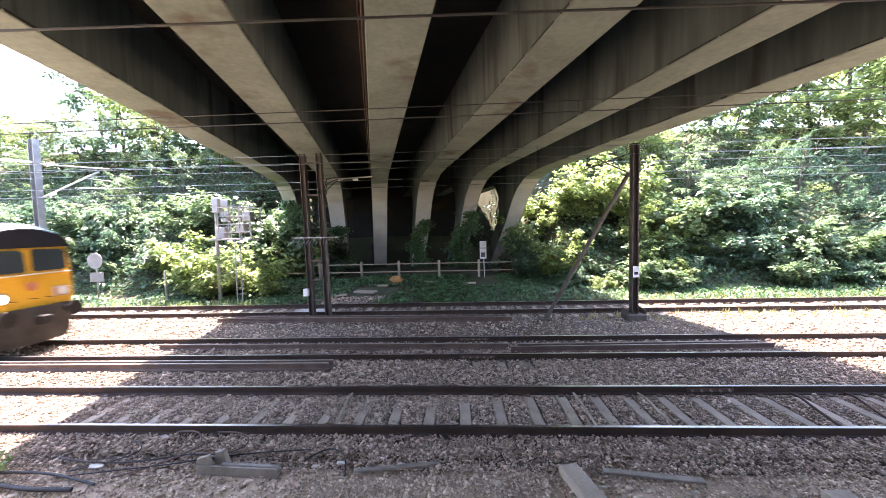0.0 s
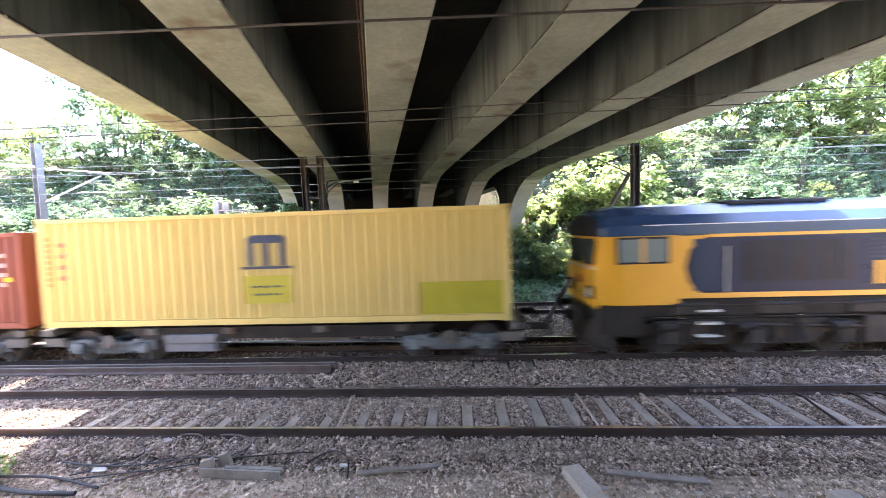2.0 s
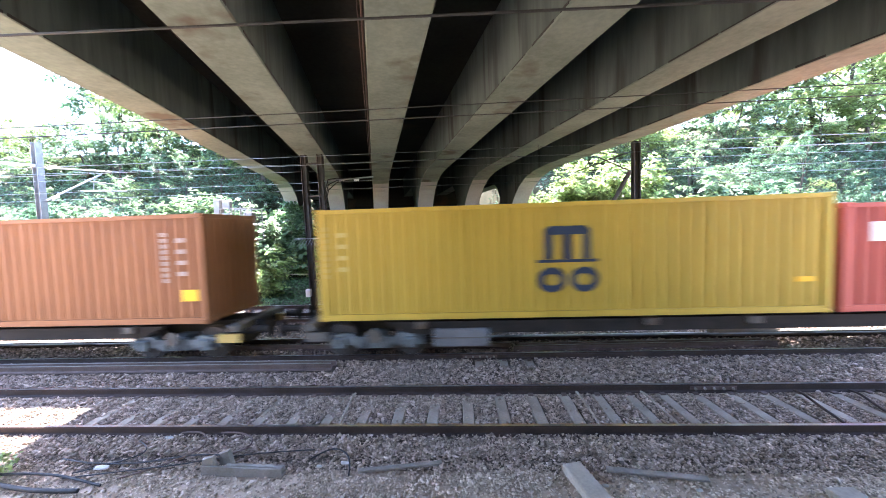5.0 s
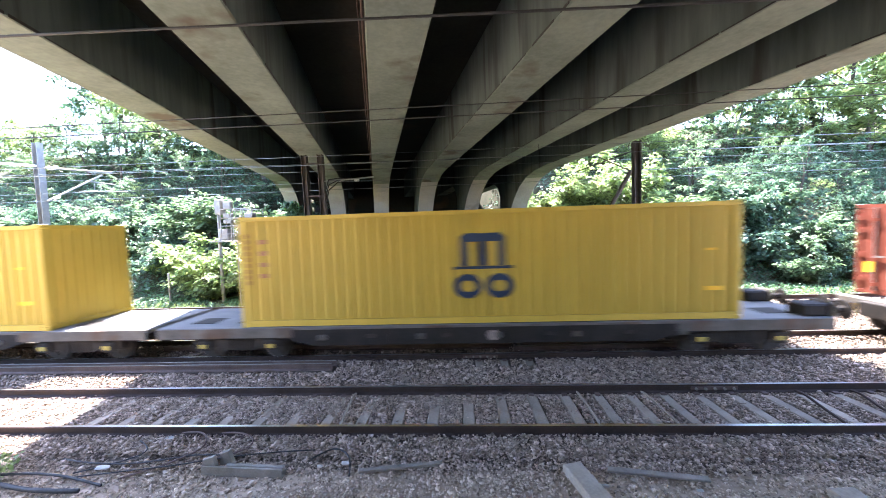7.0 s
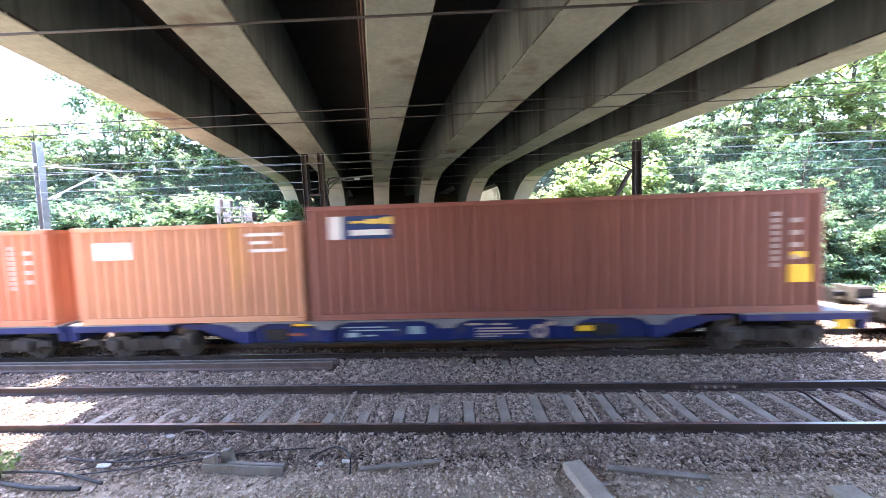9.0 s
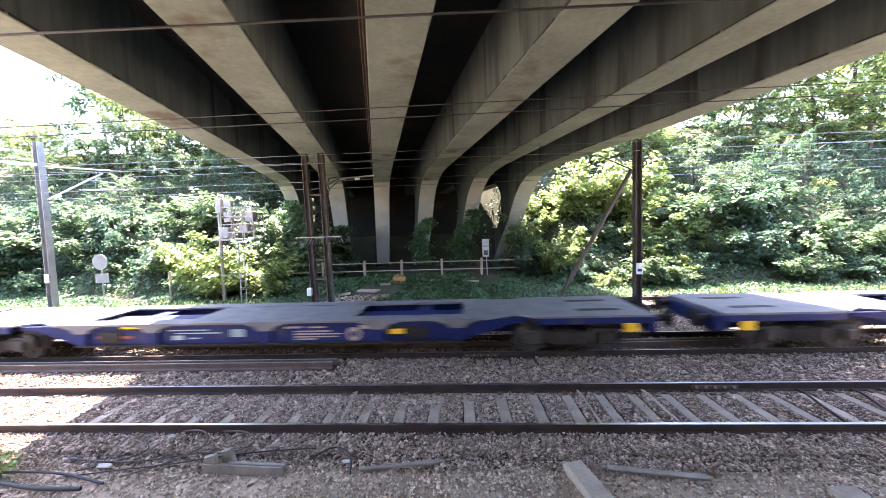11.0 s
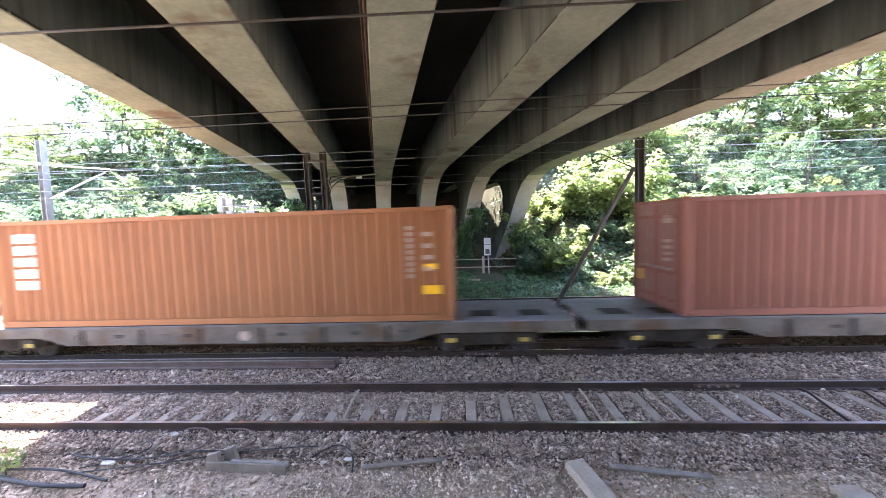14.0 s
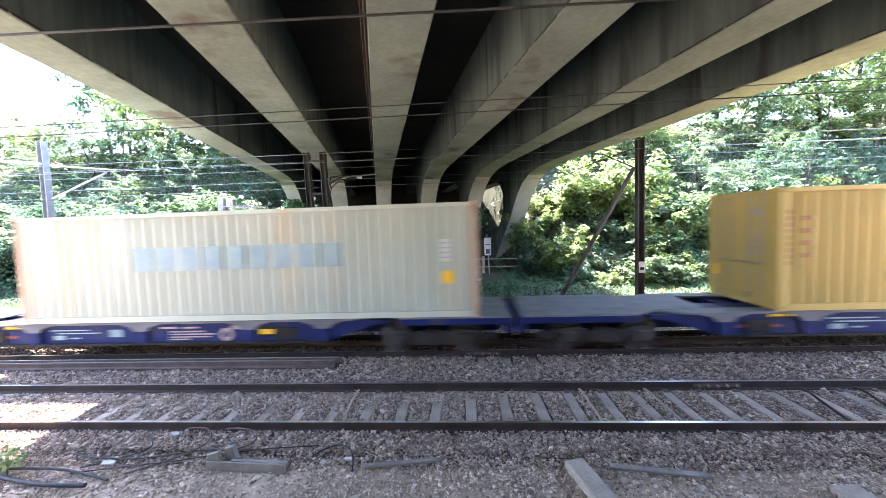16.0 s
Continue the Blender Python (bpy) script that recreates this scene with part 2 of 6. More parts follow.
CLIP = boxed(-0.055, -0.05, 0.0, 0.055, 0.05, 0.035, bevel=0.012)
CLIP_MESH = bpy.data.meshes.new("rail_clip")
CLIP.to_mesh(CLIP_MESH)
CLIP.free()
CLIP_MESH.materials.append(SPARE)


def rail_clips(t, y_near, gap, x0, reach, top):
    """Rusty clips on both sides of the rail feet, at each sleeper."""
    n = 0
    while x0 + n * gap < reach:
        x = x0 + n * gap
        n += 1
        if x < -reach:
            continue
        for y in (y_near - 0.1, y_near + 0.1, y_near + 1.405, y_near + 1.605):
            c = new("rail_clip", CLIP_MESH)
            c.parent = t
            c.location = (x + random.uniform(-0.02, 0.02), y, top)


NEAR, TRAIN, FAR = 5.815, 9.258, 14.33
near_track = track("track_near", NEAR, "plain railway track with grey concrete sleepers in ballast", 0.645, -25.15, 25.15, -0.165)
train_track = track("track_middle", TRAIN, "railway track with sleepers half buried in ballast", 0.65, -40, 40, -0.175)
far_track = track("track_far", FAR, "rusty railway track at the foot of the bank", 0.65, -60, 60, -0.175)

rail_clips(near_track, NEAR, 0.645, -25.15, 9.5, -0.168)
rail_clips(train_track, TRAIN, 0.65, -40, 13.0, -0.17)
rail_clips(far_track, FAR, 0.65, -60, 12.0, -0.17)

# ---- bridge ----
SOFFIT, TOP = 6.6, 8.75


def bridge():
    b = holder("road_bridge")
    tagged(b, "grey concrete road bridge of deep beams on raking legs", "bridge", kind="structure")
    curve = [(20.5, SOFFIT), (22.0, SOFFIT - 0.08), (23.3, SOFFIT - 0.32), (24.3, SOFFIT - 0.75), (25.1, SOFFIT - 1.35), (25.8, SOFFIT - 2.1), (26.6, SOFFIT - 3.05), (31.0, -0.5)]
    back = [(32.6, -0.5), (28.4, 3.6), (27.9, 4.6), (27.9, 5.5), (28.4, 6.2), (29.2, SOFFIT), (60, SOFFIT), (60, TOP), (-40, TOP), (-40, SOFFIT)]
    for u, half in ((-5.85, 0.49), (-2.63, 0.57), (0.51, 0.54), (3.67, 0.55), (6.94, 0.50), (10.27, 0.54)):
        bm = bmesh.new()
        prism(bm, curve + back, "x", u - half, u + half)
        for v in bm.verts:
            v.co.x += SKEW * v.co.y
        # Leg fronts take the lit concrete colour, side faces the shaded one.
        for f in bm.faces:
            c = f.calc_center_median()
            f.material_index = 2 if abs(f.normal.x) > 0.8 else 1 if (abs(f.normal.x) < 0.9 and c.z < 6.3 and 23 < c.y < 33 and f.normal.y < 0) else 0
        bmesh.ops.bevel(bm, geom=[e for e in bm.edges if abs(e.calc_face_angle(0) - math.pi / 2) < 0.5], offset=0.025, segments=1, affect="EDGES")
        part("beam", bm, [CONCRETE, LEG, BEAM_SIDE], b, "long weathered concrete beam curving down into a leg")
        # broken black crust along the lower edges
        bm = bmesh.new()
        for s in (-1, 1):
            y = 1.0 + random.uniform(0, 1)
            while y < 20:
                run = random.uniform(0.15, 1.1)
                a, c = sorted((u + s * half, u + s * (half + random.uniform(0.004, 0.012))))
                box(bm, a, y, SOFFIT + 0.012, c, y + run, SOFFIT + random.uniform(0.03, 0.06))
                y += run + random.uniform(0.05, 0.7 if s * u < 0 else 2.5)
        for v in bm.verts:
            v.co.x += SKEW * v.co.y
        tagged(part("edge_crust", bm, RUBBER, b, "broken black crust along a beam edge"), kind="stuff")
    for u, z, r in ((-0.08, SOFFIT + 0.62, 0.022), (-0.16, SOFFIT + 0.9, 0.016)):
        bm = rodded((u, 0.5, z), (u, 26, z), r, 8)
        for v in bm.verts:
            v.co.x += SKEW * v.co.y
        part("conduit", bm, SPARE, b, "thin rusty conduit along a beam")
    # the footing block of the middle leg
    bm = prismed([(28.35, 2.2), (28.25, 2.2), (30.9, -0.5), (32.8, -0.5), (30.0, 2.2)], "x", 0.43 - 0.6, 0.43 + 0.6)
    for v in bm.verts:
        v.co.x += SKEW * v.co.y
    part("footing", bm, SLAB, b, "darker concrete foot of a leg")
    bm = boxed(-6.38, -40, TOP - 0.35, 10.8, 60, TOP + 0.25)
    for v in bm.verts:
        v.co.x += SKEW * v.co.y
    part("deck_slab", bm, SLAB, b, "brown stained concrete deck underside with shade put into its dark colour")
    for u in (-6.38, 10.5):
        bm = boxed(u, -40, TOP + 0.25, u + 0.3, 60, TOP + 1.15)
        for v in bm.verts:
            v.co.x += SKEW * v.co.y
        part("parapet", bm, CONCRETE, b)
    # Unseen wall, added to block light from behind the camera.
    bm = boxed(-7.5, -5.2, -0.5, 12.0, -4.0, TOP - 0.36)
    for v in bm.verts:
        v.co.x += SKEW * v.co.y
    part("closing_wall", bm, SLAB, b, "dark concrete wall closing the bridge end, shade put into its colour")
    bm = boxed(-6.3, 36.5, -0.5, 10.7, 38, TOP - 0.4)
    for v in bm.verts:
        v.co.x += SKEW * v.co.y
    part("closing_wall", bm, SLAB, b, "dark concrete wall closing the bridge end, shade put into its colour")


bridge()

# ---- the train ----
AXIS = TRAIN + 0.7525


def run(t):
    """Metres that the train has gone after t seconds."""
    return 18.3633 * t - 0.0223 * t * t + 0.001116 * t ** 3


MOVERS = []  # thing, x at the start
RED = surface("paint_oxide_red", (0.162, 0.061, 0.043), (0.230, 0.089, 0.061), 1.2, 0.5, 0.1, fine=20, stain=((0.14, 0.06, 0.04), 1.2, 0.64), streak=True)
BROWN = surface("paint_brown", (0.210, 0.087, 0.037), (0.288, 0.127, 0.053), 1.2, 0.5, 0.1, fine=20, stain=((0.20, 0.08, 0.045), 1.2, 0.64), streak=True)
DARKRED = surface("paint_dark_red", (0.165, 0.045, 0.027), (0.225, 0.063, 0.037), 1.2, 0.5, 0.1, fine=20, stain=((0.22, 0.09, 0.06), 1.5, 0.66), streak=True)
BRIGHT = surface("paint_bright_red", (0.34, 0.070, 0.052), (0.44, 0.10, 0.072), 1.2, 0.5, 0.1, fine=20, stain=((0.36, 0.10, 0.07), 1.2, 0.64), streak=True)
ORANGE = surface("paint_orange", (0.344, 0.120, 0.064), (0.443, 0.170, 0.091), 1.2, 0.5, 0.1, fine=20, stain=((0.45, 0.17, 0.03), 1.2, 0.62), streak=True)
YELLOW = surface("paint_yellow", (0.405, 0.275, 0.036), (0.505, 0.352, 0.054), 1.2, 0.5, 0.1, fine=20, stain=((0.44, 0.28, 0.06), 1.3, 0.64), streak=True)
# Orange paled so that the overexposed look sits in the paint.
TAN = surface("paint_overexposed_orange", (0.36, 0.165, 0.085), (0.47, 0.235, 0.130), 1.2, 0.55, 0.1, fine=20, stain=((0.46, 0.24, 0.05), 1.0, 0.60), streak=True)
OCHRE = surface("paint_ochre", (0.385, 0.268, 0.072), (0.485, 0.342, 0.105), 1.2, 0.6, 0.1, fine=20, stain=((0.34, 0.24, 0.10), 1.3, 0.60), streak=True)
PALEYELLOW = surface("paint_faded_yellow", (0.455, 0.350, 0.105), (0.54, 0.42, 0.145), 1.2, 0.6, 0.1, fine=20, stain=((0.40, 0.31, 0.13), 1.3, 0.60), streak=True)
CREAM = surface("paint_white_stained", (0.36, 0.378, 0.285), (0.475, 0.492, 0.385), 1.2, 0.6, 0.1, fine=20, stain=((0.48, 0.40, 0.25), 1.0, 0.58), streak=True)
RUSTY = surface("rusty_frame", (0.30, 0.17, 0.10), (0.46, 0.33, 0.23), 2.5, 0.7, 0.2, fine=20, streak=True)
NAVY = surface("ink_navy", (0.02, 0.03, 0.05), (0.03, 0.045, 0.07), 2, 0.6, 0)
GOLD = surface("ink_yellow", (0.50, 0.36, 0.07), (0.60, 0.44, 0.10), 2, 0.6, 0)
INK_WHITE = surface("ink_white", (0.50, 0.49, 0.44), (0.64, 0.63, 0.58), 2, 0.6, 0)
INK_DIM = surface("ink_faded", (0.29, 0.22, 0.18), (0.40, 0.32, 0.27), 2, 0.6, 0)
INK_BLUE = surface("ink_blue", (0.012, 0.028, 0.085), (0.020, 0.045, 0.12), 2, 0.6, 0)
LABEL = surface("label_yellow", (0.75, 0.42, 0.02), (0.85, 0.50, 0.03), 2, 0.5, 0)
PATCH = surface("patch_olive", (0.26, 0.24, 0.02), (0.34, 0.30, 0.03), 2, 0.6, 0)
FAINT = surface("ink_faded_blue", (0.20, 0.275, 0.27), (0.30, 0.37, 0.34), 2.5, 0.7, 0, fine=9)
WAGON_GREY = surface("wagon_grey", (0.055, 0.050, 0.040), (0.145, 0.130, 0.105), 1.6, 0.7, 0.25, fine=12, stain=((0.085, 0.055, 0.035), 1.3, 0.54))
WAGON_DARK = surface("wagon_dark", (0.010, 0.0085, 0.007), (0.030, 0.025, 0.020), 2, 0.75, 0.2, fine=20)
WAGON_BLUE = surface("wagon_blue", (0.003, 0.008, 0.050), (0.007, 0.017, 0.095), 1.2, 0.6, 0.1, fine=20, stain=((0.035, 0.035, 0.055), 1.2, 0.58))
DECK = surface("wagon_deck", (0.10, 0.10, 0.098), (0.18, 0.178, 0.172), 2, 0.7, 0.2, fine=20)
BOGIE = surface("bogie_grime", (0.020, 0.017, 0.013), (0.062, 0.052, 0.042), 2, 0.8, 0.3, fine=20)
# Pale grey; the blotchy contrast imitates highlights on the frames.
BOGIE_PALE = surface("bogie_pale_blotched", (0.050, 0.057, 0.053), (0.185, 0.20, 0.19), 3, 0.7, 0.3, fine=20, stain=((0.018, 0.017, 0.015), 2.5, 0.53))
WHEEL = surface("wheel_steel", (0.035, 0.031, 0.028), (0.085, 0.076, 0.07), 4, 0.6, 0.1, metal=0.4)
LOCO_BLUE = surface("loco_blue", (0.0022, 0.0075, 0.025), (0.0036, 0.012, 0.036), 1, 0.5, 0.03, fine=15)
LOCO_ROOF = surface("loco_roof_blue", (0.012, 0.034, 0.075), (0.022, 0.052, 0.105), 1, 0.25, 0.05, fine=15)
LOCO_YELLOW = surface("loco_yellow", (0.55, 0.265, 0.012), (0.65, 0.33, 0.02), 1, 0.4, 0.03, fine=15)
LOCO_GREY = surface("loco_slate", (0.0065, 0.019, 0.043), (0.011, 0.027, 0.056), 1, 0.5, 0.03)
GRILLE = surface("loco_grille", (0.006, 0.006, 0.008), (0.014, 0.014, 0.017), 3, 0.6, 0.2)
GLASS = bpy.data.materials.new("cab_glass")
GLASS.use_nodes = True
# Pale green base stands in for bright greenery seen through the panes.
GLASS.node_tree.nodes["Principled BSDF"].inputs["Base Color"].default_value = (0.20, 0.25, 0.23, 1)
GLASS.node_tree.nodes["Principled BSDF"].inputs["Roughness"].default_value = 0.05
GLASS.node_tree.nodes["Principled BSDF"].inputs["Metallic"].default_value = 0.25
SCREEN = bpy.data.materials.new("windscreen_glass")
SCREEN.use_nodes = True
SCREEN.node_tree.nodes["Principled BSDF"].inputs["Base Color"].default_value = (0.03, 0.04, 0.042, 1)
SCREEN.node_tree.nodes["Principled BSDF"].inputs["Roughness"].default_value = 0.04
LAMP = bpy.data.materials.new("headlight_glow")
LAMP.use_nodes = True
LAMP.node_tree.nodes["Principled BSDF"].inputs["Emission Color"].default_value = (1, 0.95, 0.85, 1)
LAMP.node_tree.nodes["Principled BSDF"].inputs["Emission Strength"].default_value = 6

HW = 1.219  # half the width of a container


def corrugated(length, z0, z1, y, out):
    """One folded steel side, at y, that faces the way out (+1 or -1)."""
    bm = bmesh.new()
    pitch, depth = 0.278, 0.06
    n = int((length - 0.36) / pitch)
    pitch = (length - 0.36) / n
    line = []
    for i in range(n):
        a = -length / 2 + 0.18 + i * pitch
        line += [(a, 0), (a + pitch * 0.46, 0), (a + pitch * 0.58, -depth), (a + pitch * 0.88, -depth)]
    line.append((length / 2 - 0.18, 0))
    lo = [bm.verts.new((a, y + out * d, z0)) for a, d in line]
    hi = [bm.verts.new((a, y + out * d, z1)) for a, d in line]
    for i in range(len(line) - 1):
        bm.faces.new((lo[i], lo[i + 1], hi[i + 1], hi[i]) if out < 0 else (lo[i + 1], lo[i], hi[i], hi[i + 1]))
    return bm


def arches(bm, x, z, w, h, y):
    """A round-topped twin arch over a bar, as a plain raised shape."""
    t = w * 0.17
    for a in (-w / 2, -t / 2, w / 2 - t):
        box(bm, x + a, y - 0.006, z, x + a + t, y, z + h * 0.82)
    for a in (-w / 2, -t / 2):
        lo, hi = a, a + w / 2 + t / 2
        prism(bm, [(x + lo + 0.0, z + h * 0.74), (x + hi, z + h * 0.74), (x + hi, z + h * 0.88), (x + hi - t * 0.7, z + h), (x + lo + t * 0.7, z + h), (x + lo, z + h * 0.9)], "y", y - 0.007, y)
    box(bm, x - w * 0.66, y - 0.006, z - h * 0.10, x + w * 0.66, y, z - h * 0.01)


def ringed(bm, x, z, w, h, y, cut):
    """Part of an oblong ring, as a plain raised shape; cut: the share left open."""
    n = 18
    a0 = math.pi * cut
    outer = [(x + w / 2 * math.cos(a0 + (2 * math.pi - 2 * a0) * i / n), z + h / 2 * math.sin(a0 + (2 * math.pi - 2 * a0) * i / n)) for i in range(n + 1)]
    inner = [(x + (p - x) * 0.52, z + (q - z) * 0.46) for p, q in outer]
    vo = [bm.verts.new((p, y - 0.005, q)) for p, q in outer]
    vi = [bm.verts.new((p, y - 0.005, q)) for p, q in inner]
    for i in range(n):
        bm.faces.new((vo[i], vi[i], vi[i + 1], vo[i + 1]))


def blocks(bm, rows, y):
    for x0, z0, x1, z1, *proud in rows:
        box(bm, x0, y - 0.006 - sum(proud), z0, x1, y, z1)


def container(label, length, height, paint, x_right, z, marks, door=-1, frame_paint=None):
    """A shipping container whose right end stands at x_right at the start. door: the end (+1 right) with the doors."""
    c = holder("shipping_container", x_right - length / 2, AXIS, z)
    tagged(c, label, "container", "containers on the train")
    L = length / 2
    frame_paint = frame_paint or paint
    part("side_panel", corrugated(length, 0.16, height - 0.11, -HW + 0.03, -1), paint, c)
    part("side_panel", corrugated(length, 0.16, height - 0.11, HW - 0.03, 1), paint, c)
    part("roof", boxed(-L + 0.05, -HW + 0.05, height - 0.07, L - 0.05, HW - 0.05, height - 0.03), paint, c)
    part("floor_frame", boxed(-L + 0.1, -HW + 0.06, 0.04, L - 0.1, HW - 0.06, 0.15), WAGON_DARK, c)
    for sx in (-1, 1):
        for sy in (-1, 1):
            a, b = sorted((sx * (L - 0.18), sx * (L - 0.004)))
            d, e = sorted((sy * HW, sy * (HW - 0.14)))
            part("corner_post", boxed(a, d, 0.115, b, e, height - 0.115, bevel=0.012), frame_paint, c)
            for zz in (0, height - 0.118):
                a2, b2 = sorted((sx * (L - 0.178), sx * L))
                d2, e2 = sorted((sy * (HW + 0.002), sy * (HW - 0.16)))
                part("corner_casting", boxed(a2, d2, zz, b2, e2, zz + 0.118, bevel=0.015), frame_paint, c)
    for sy in (-1, 1):
        d, e = sorted((sy * (HW - 0.002), sy * (HW - 0.07)))
        part("bottom_rail", boxed(-L + 0.18, d, 0.02, L - 0.18, e, 0.17), paint, c)
        part("top_rail", boxed(-L + 0.18, d, height - 0.12, L - 0.18, e, height - 0.02), paint, c)
    for sx in (-1, 1):
        a, b = sorted((sx * (L - 0.05), sx * (L - 0.02)))
        if sx == door:
            for sy in (-1, 1):
                d, e = sorted((sy * 0.012, sy * (HW - 0.15)))
                leaf = part("door", boxed(a, d, 0.14, b, e, height - 0.13, bevel=0.01), paint, c)
                for k in (0.32, 0.72):
                    part("lock_rod", rodded((sx * (L + 0.005), sy * k, 0.1), (sx * (L + 0.005), sy * k, height - 0.1), 0.02, 6), GALV, leaf, "dull steel locking rod")
                    for zz in (0.25, 0.95, height - 0.5):
                        part("rod_bracket", boxed(*sorted((sx * (L - 0.03), sx * (L + 0.03)))[:1], sy * k - 0.06, zz, sorted((sx * (L - 0.03), sx * (L + 0.03)))[1], sy * k + 0.06, zz + 0.09), paint, leaf)
                    part("lock_handle", boxed(min(sx * (L + 0.01), sx * (L + 0.035)), min(sy * k, sy * (k - 0.26)), 1.05, max(sx * (L + 0.01), sx * (L + 0.035)), max(sy * k, sy * (k - 0.26)), 1.10), GALV, leaf)
                for zz in (0.35, 1.05, 1.75, height - 0.45):
                    part("hinge", boxed(min(sx * (L - 0.03), sx * (L + 0.012)), min(sy * (HW - 0.22), sy * (HW - 0.06)), zz, max(sx * (L - 0.03), sx * (L + 0.012)), max(sy * (HW - 0.22), sy * (HW - 0.06)), zz + 0.14), paint, leaf)
            bm = bmesh.new()
            for q in range(4):
                xa, xb = sorted((sx * (L - 0.03), sx * (L - 0.012)))
                box(bm, xa, -0.66, 1.75 - 0.16 * q, xb, -0.38 + 0.05 * (q % 2), 1.83 - 0.16 * q)
            box(bm, xa, -0.70, height - 0.62, xb, -0.36, height - 0.42)
            tagged(part("door_marking", bm, INK_DIM, c), kind="stuff")
            part("placard", boxed(xa, 0.78, 0.62, xb + 0.001, 1.0, 0.92), LABEL, c)
        else:
            bm = bmesh.new()
            n = 8
            line = []
            for i in range(n):
                p = -HW + 0.15 + i * (2 * HW - 0.3) / n
                q = (2 * HW - 0.3) / n
                line += [(p, 0), (p + q * 0.4, 0), (p + q * 0.5, -0.04), (p + q * 0.9, -0.04)]
            line.append((HW - 0.15, 0))
            lo = [bm.verts.new((sx * (L - 0.02 + dd), yy, 0.14)) for yy, dd in line]
            hi = [bm.verts.new((sx * (L - 0.02 + dd), yy, height - 0.13)) for yy, dd in line]
            for i in range(len(line) - 1):
                bm.faces.new((lo[i], lo[i + 1], hi[i + 1], hi[i]) if sx > 0 else (lo[i + 1], lo[i], hi[i], hi[i + 1]))
            part("end_panel", bm, paint, c)
        part("end_header", boxed(a, -HW + 0.14, height - 0.13, b + 0.01, HW - 0.14, height - 0.02), paint, c)
        part("end_sill", boxed(a, -HW + 0.14, 0.02, b + 0.01, HW - 0.14, 0.14), paint, c)
    face = -HW + 0.028
    for name, material, rows in marks:
        bm = bmesh.new()
        for r in rows:
            if r[0] == "arch":
                arches(bm, r[1], r[2], r[3], r[4], face)
            elif r[0] == "ring":
                ringed(bm, r[1], r[2], r[3], r[4], face, r[5])
            else:
                blocks(bm, [r], face)
        mark = part(name, bm, material, c)
        if len(rows) > 1:
            tagged(mark, kind="stuff")
    MOVERS.append((c, x_right - length / 2))
    return c


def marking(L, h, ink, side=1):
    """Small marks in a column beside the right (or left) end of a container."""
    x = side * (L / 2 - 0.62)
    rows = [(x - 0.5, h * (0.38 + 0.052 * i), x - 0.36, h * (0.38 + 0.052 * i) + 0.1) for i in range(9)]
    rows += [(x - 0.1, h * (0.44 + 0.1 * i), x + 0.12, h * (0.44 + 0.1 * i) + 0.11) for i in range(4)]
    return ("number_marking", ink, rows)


def logo(ink, s=1.0):
    return ("logo_shape", ink, [("arch", 0.05, 1.43, 1.10 * s, 0.80 * s), ("ring", -0.33, 0.93, 0.70, 0.62, 0.0), ("ring", 0.45, 0.93, 0.70, 0.62, 0.0)])


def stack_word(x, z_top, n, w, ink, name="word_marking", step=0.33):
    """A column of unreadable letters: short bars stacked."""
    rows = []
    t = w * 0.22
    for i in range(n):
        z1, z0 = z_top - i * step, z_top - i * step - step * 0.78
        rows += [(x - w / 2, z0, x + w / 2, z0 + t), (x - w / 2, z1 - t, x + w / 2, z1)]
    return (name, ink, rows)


def placard(x, z, w=0.42, h=0.3):
    return ("placard", LABEL, [(x, z, x + w, z + h)])


def bogie(parent, x, radius=0.42, wheelbase=1.8, paint=BOGIE):
    b = part("bogie", bmesh.new(), paint, parent)
    bm = bmesh.new()
    for sy in (-1, 1):
        w = wheelbase / 2
        prism(bm, [(x - w - 0.35, 0.36), (x - w - 0.3, 0.62), (x - w + 0.3, 0.66), (x - 0.5, 0.56), (x + 0.5, 0.56), (x + w - 0.3, 0.66), (x + w + 0.3, 0.62), (x + w + 0.35, 0.36), (x + w - 0.3, 0.36), (x + 0.4, 0.28), (x - 0.4, 0.28), (x - w + 0.3, 0.36)], "y", sy * 1.0 - 0.07, sy * 1.0 + 0.07)
        for k in (-w, w):
            box(bm, x + k - 0.16, sy * 1.14 - 0.06, 0.3, x + k + 0.16, sy * 1.14 + 0.06, 0.58, bevel=0.03)
        for k in (-0.25, 0.0, 0.25):
            rod(bm, (x + k, sy * 1.08, 0.3), (x + k, sy * 1.08, 0.6), 0.08, 8)
    box(bm, x - 0.2, -1.0, 0.4, x + 0.2, 1.0, 0.62)
    bm.to_mesh(b.data)
    bm.free()
    for k in (-wheelbase / 2, wheelbase / 2):
        wheelset(parent, x + k, radius)
    return b


WHEELSETS = []
WHEEL_MESH = {}


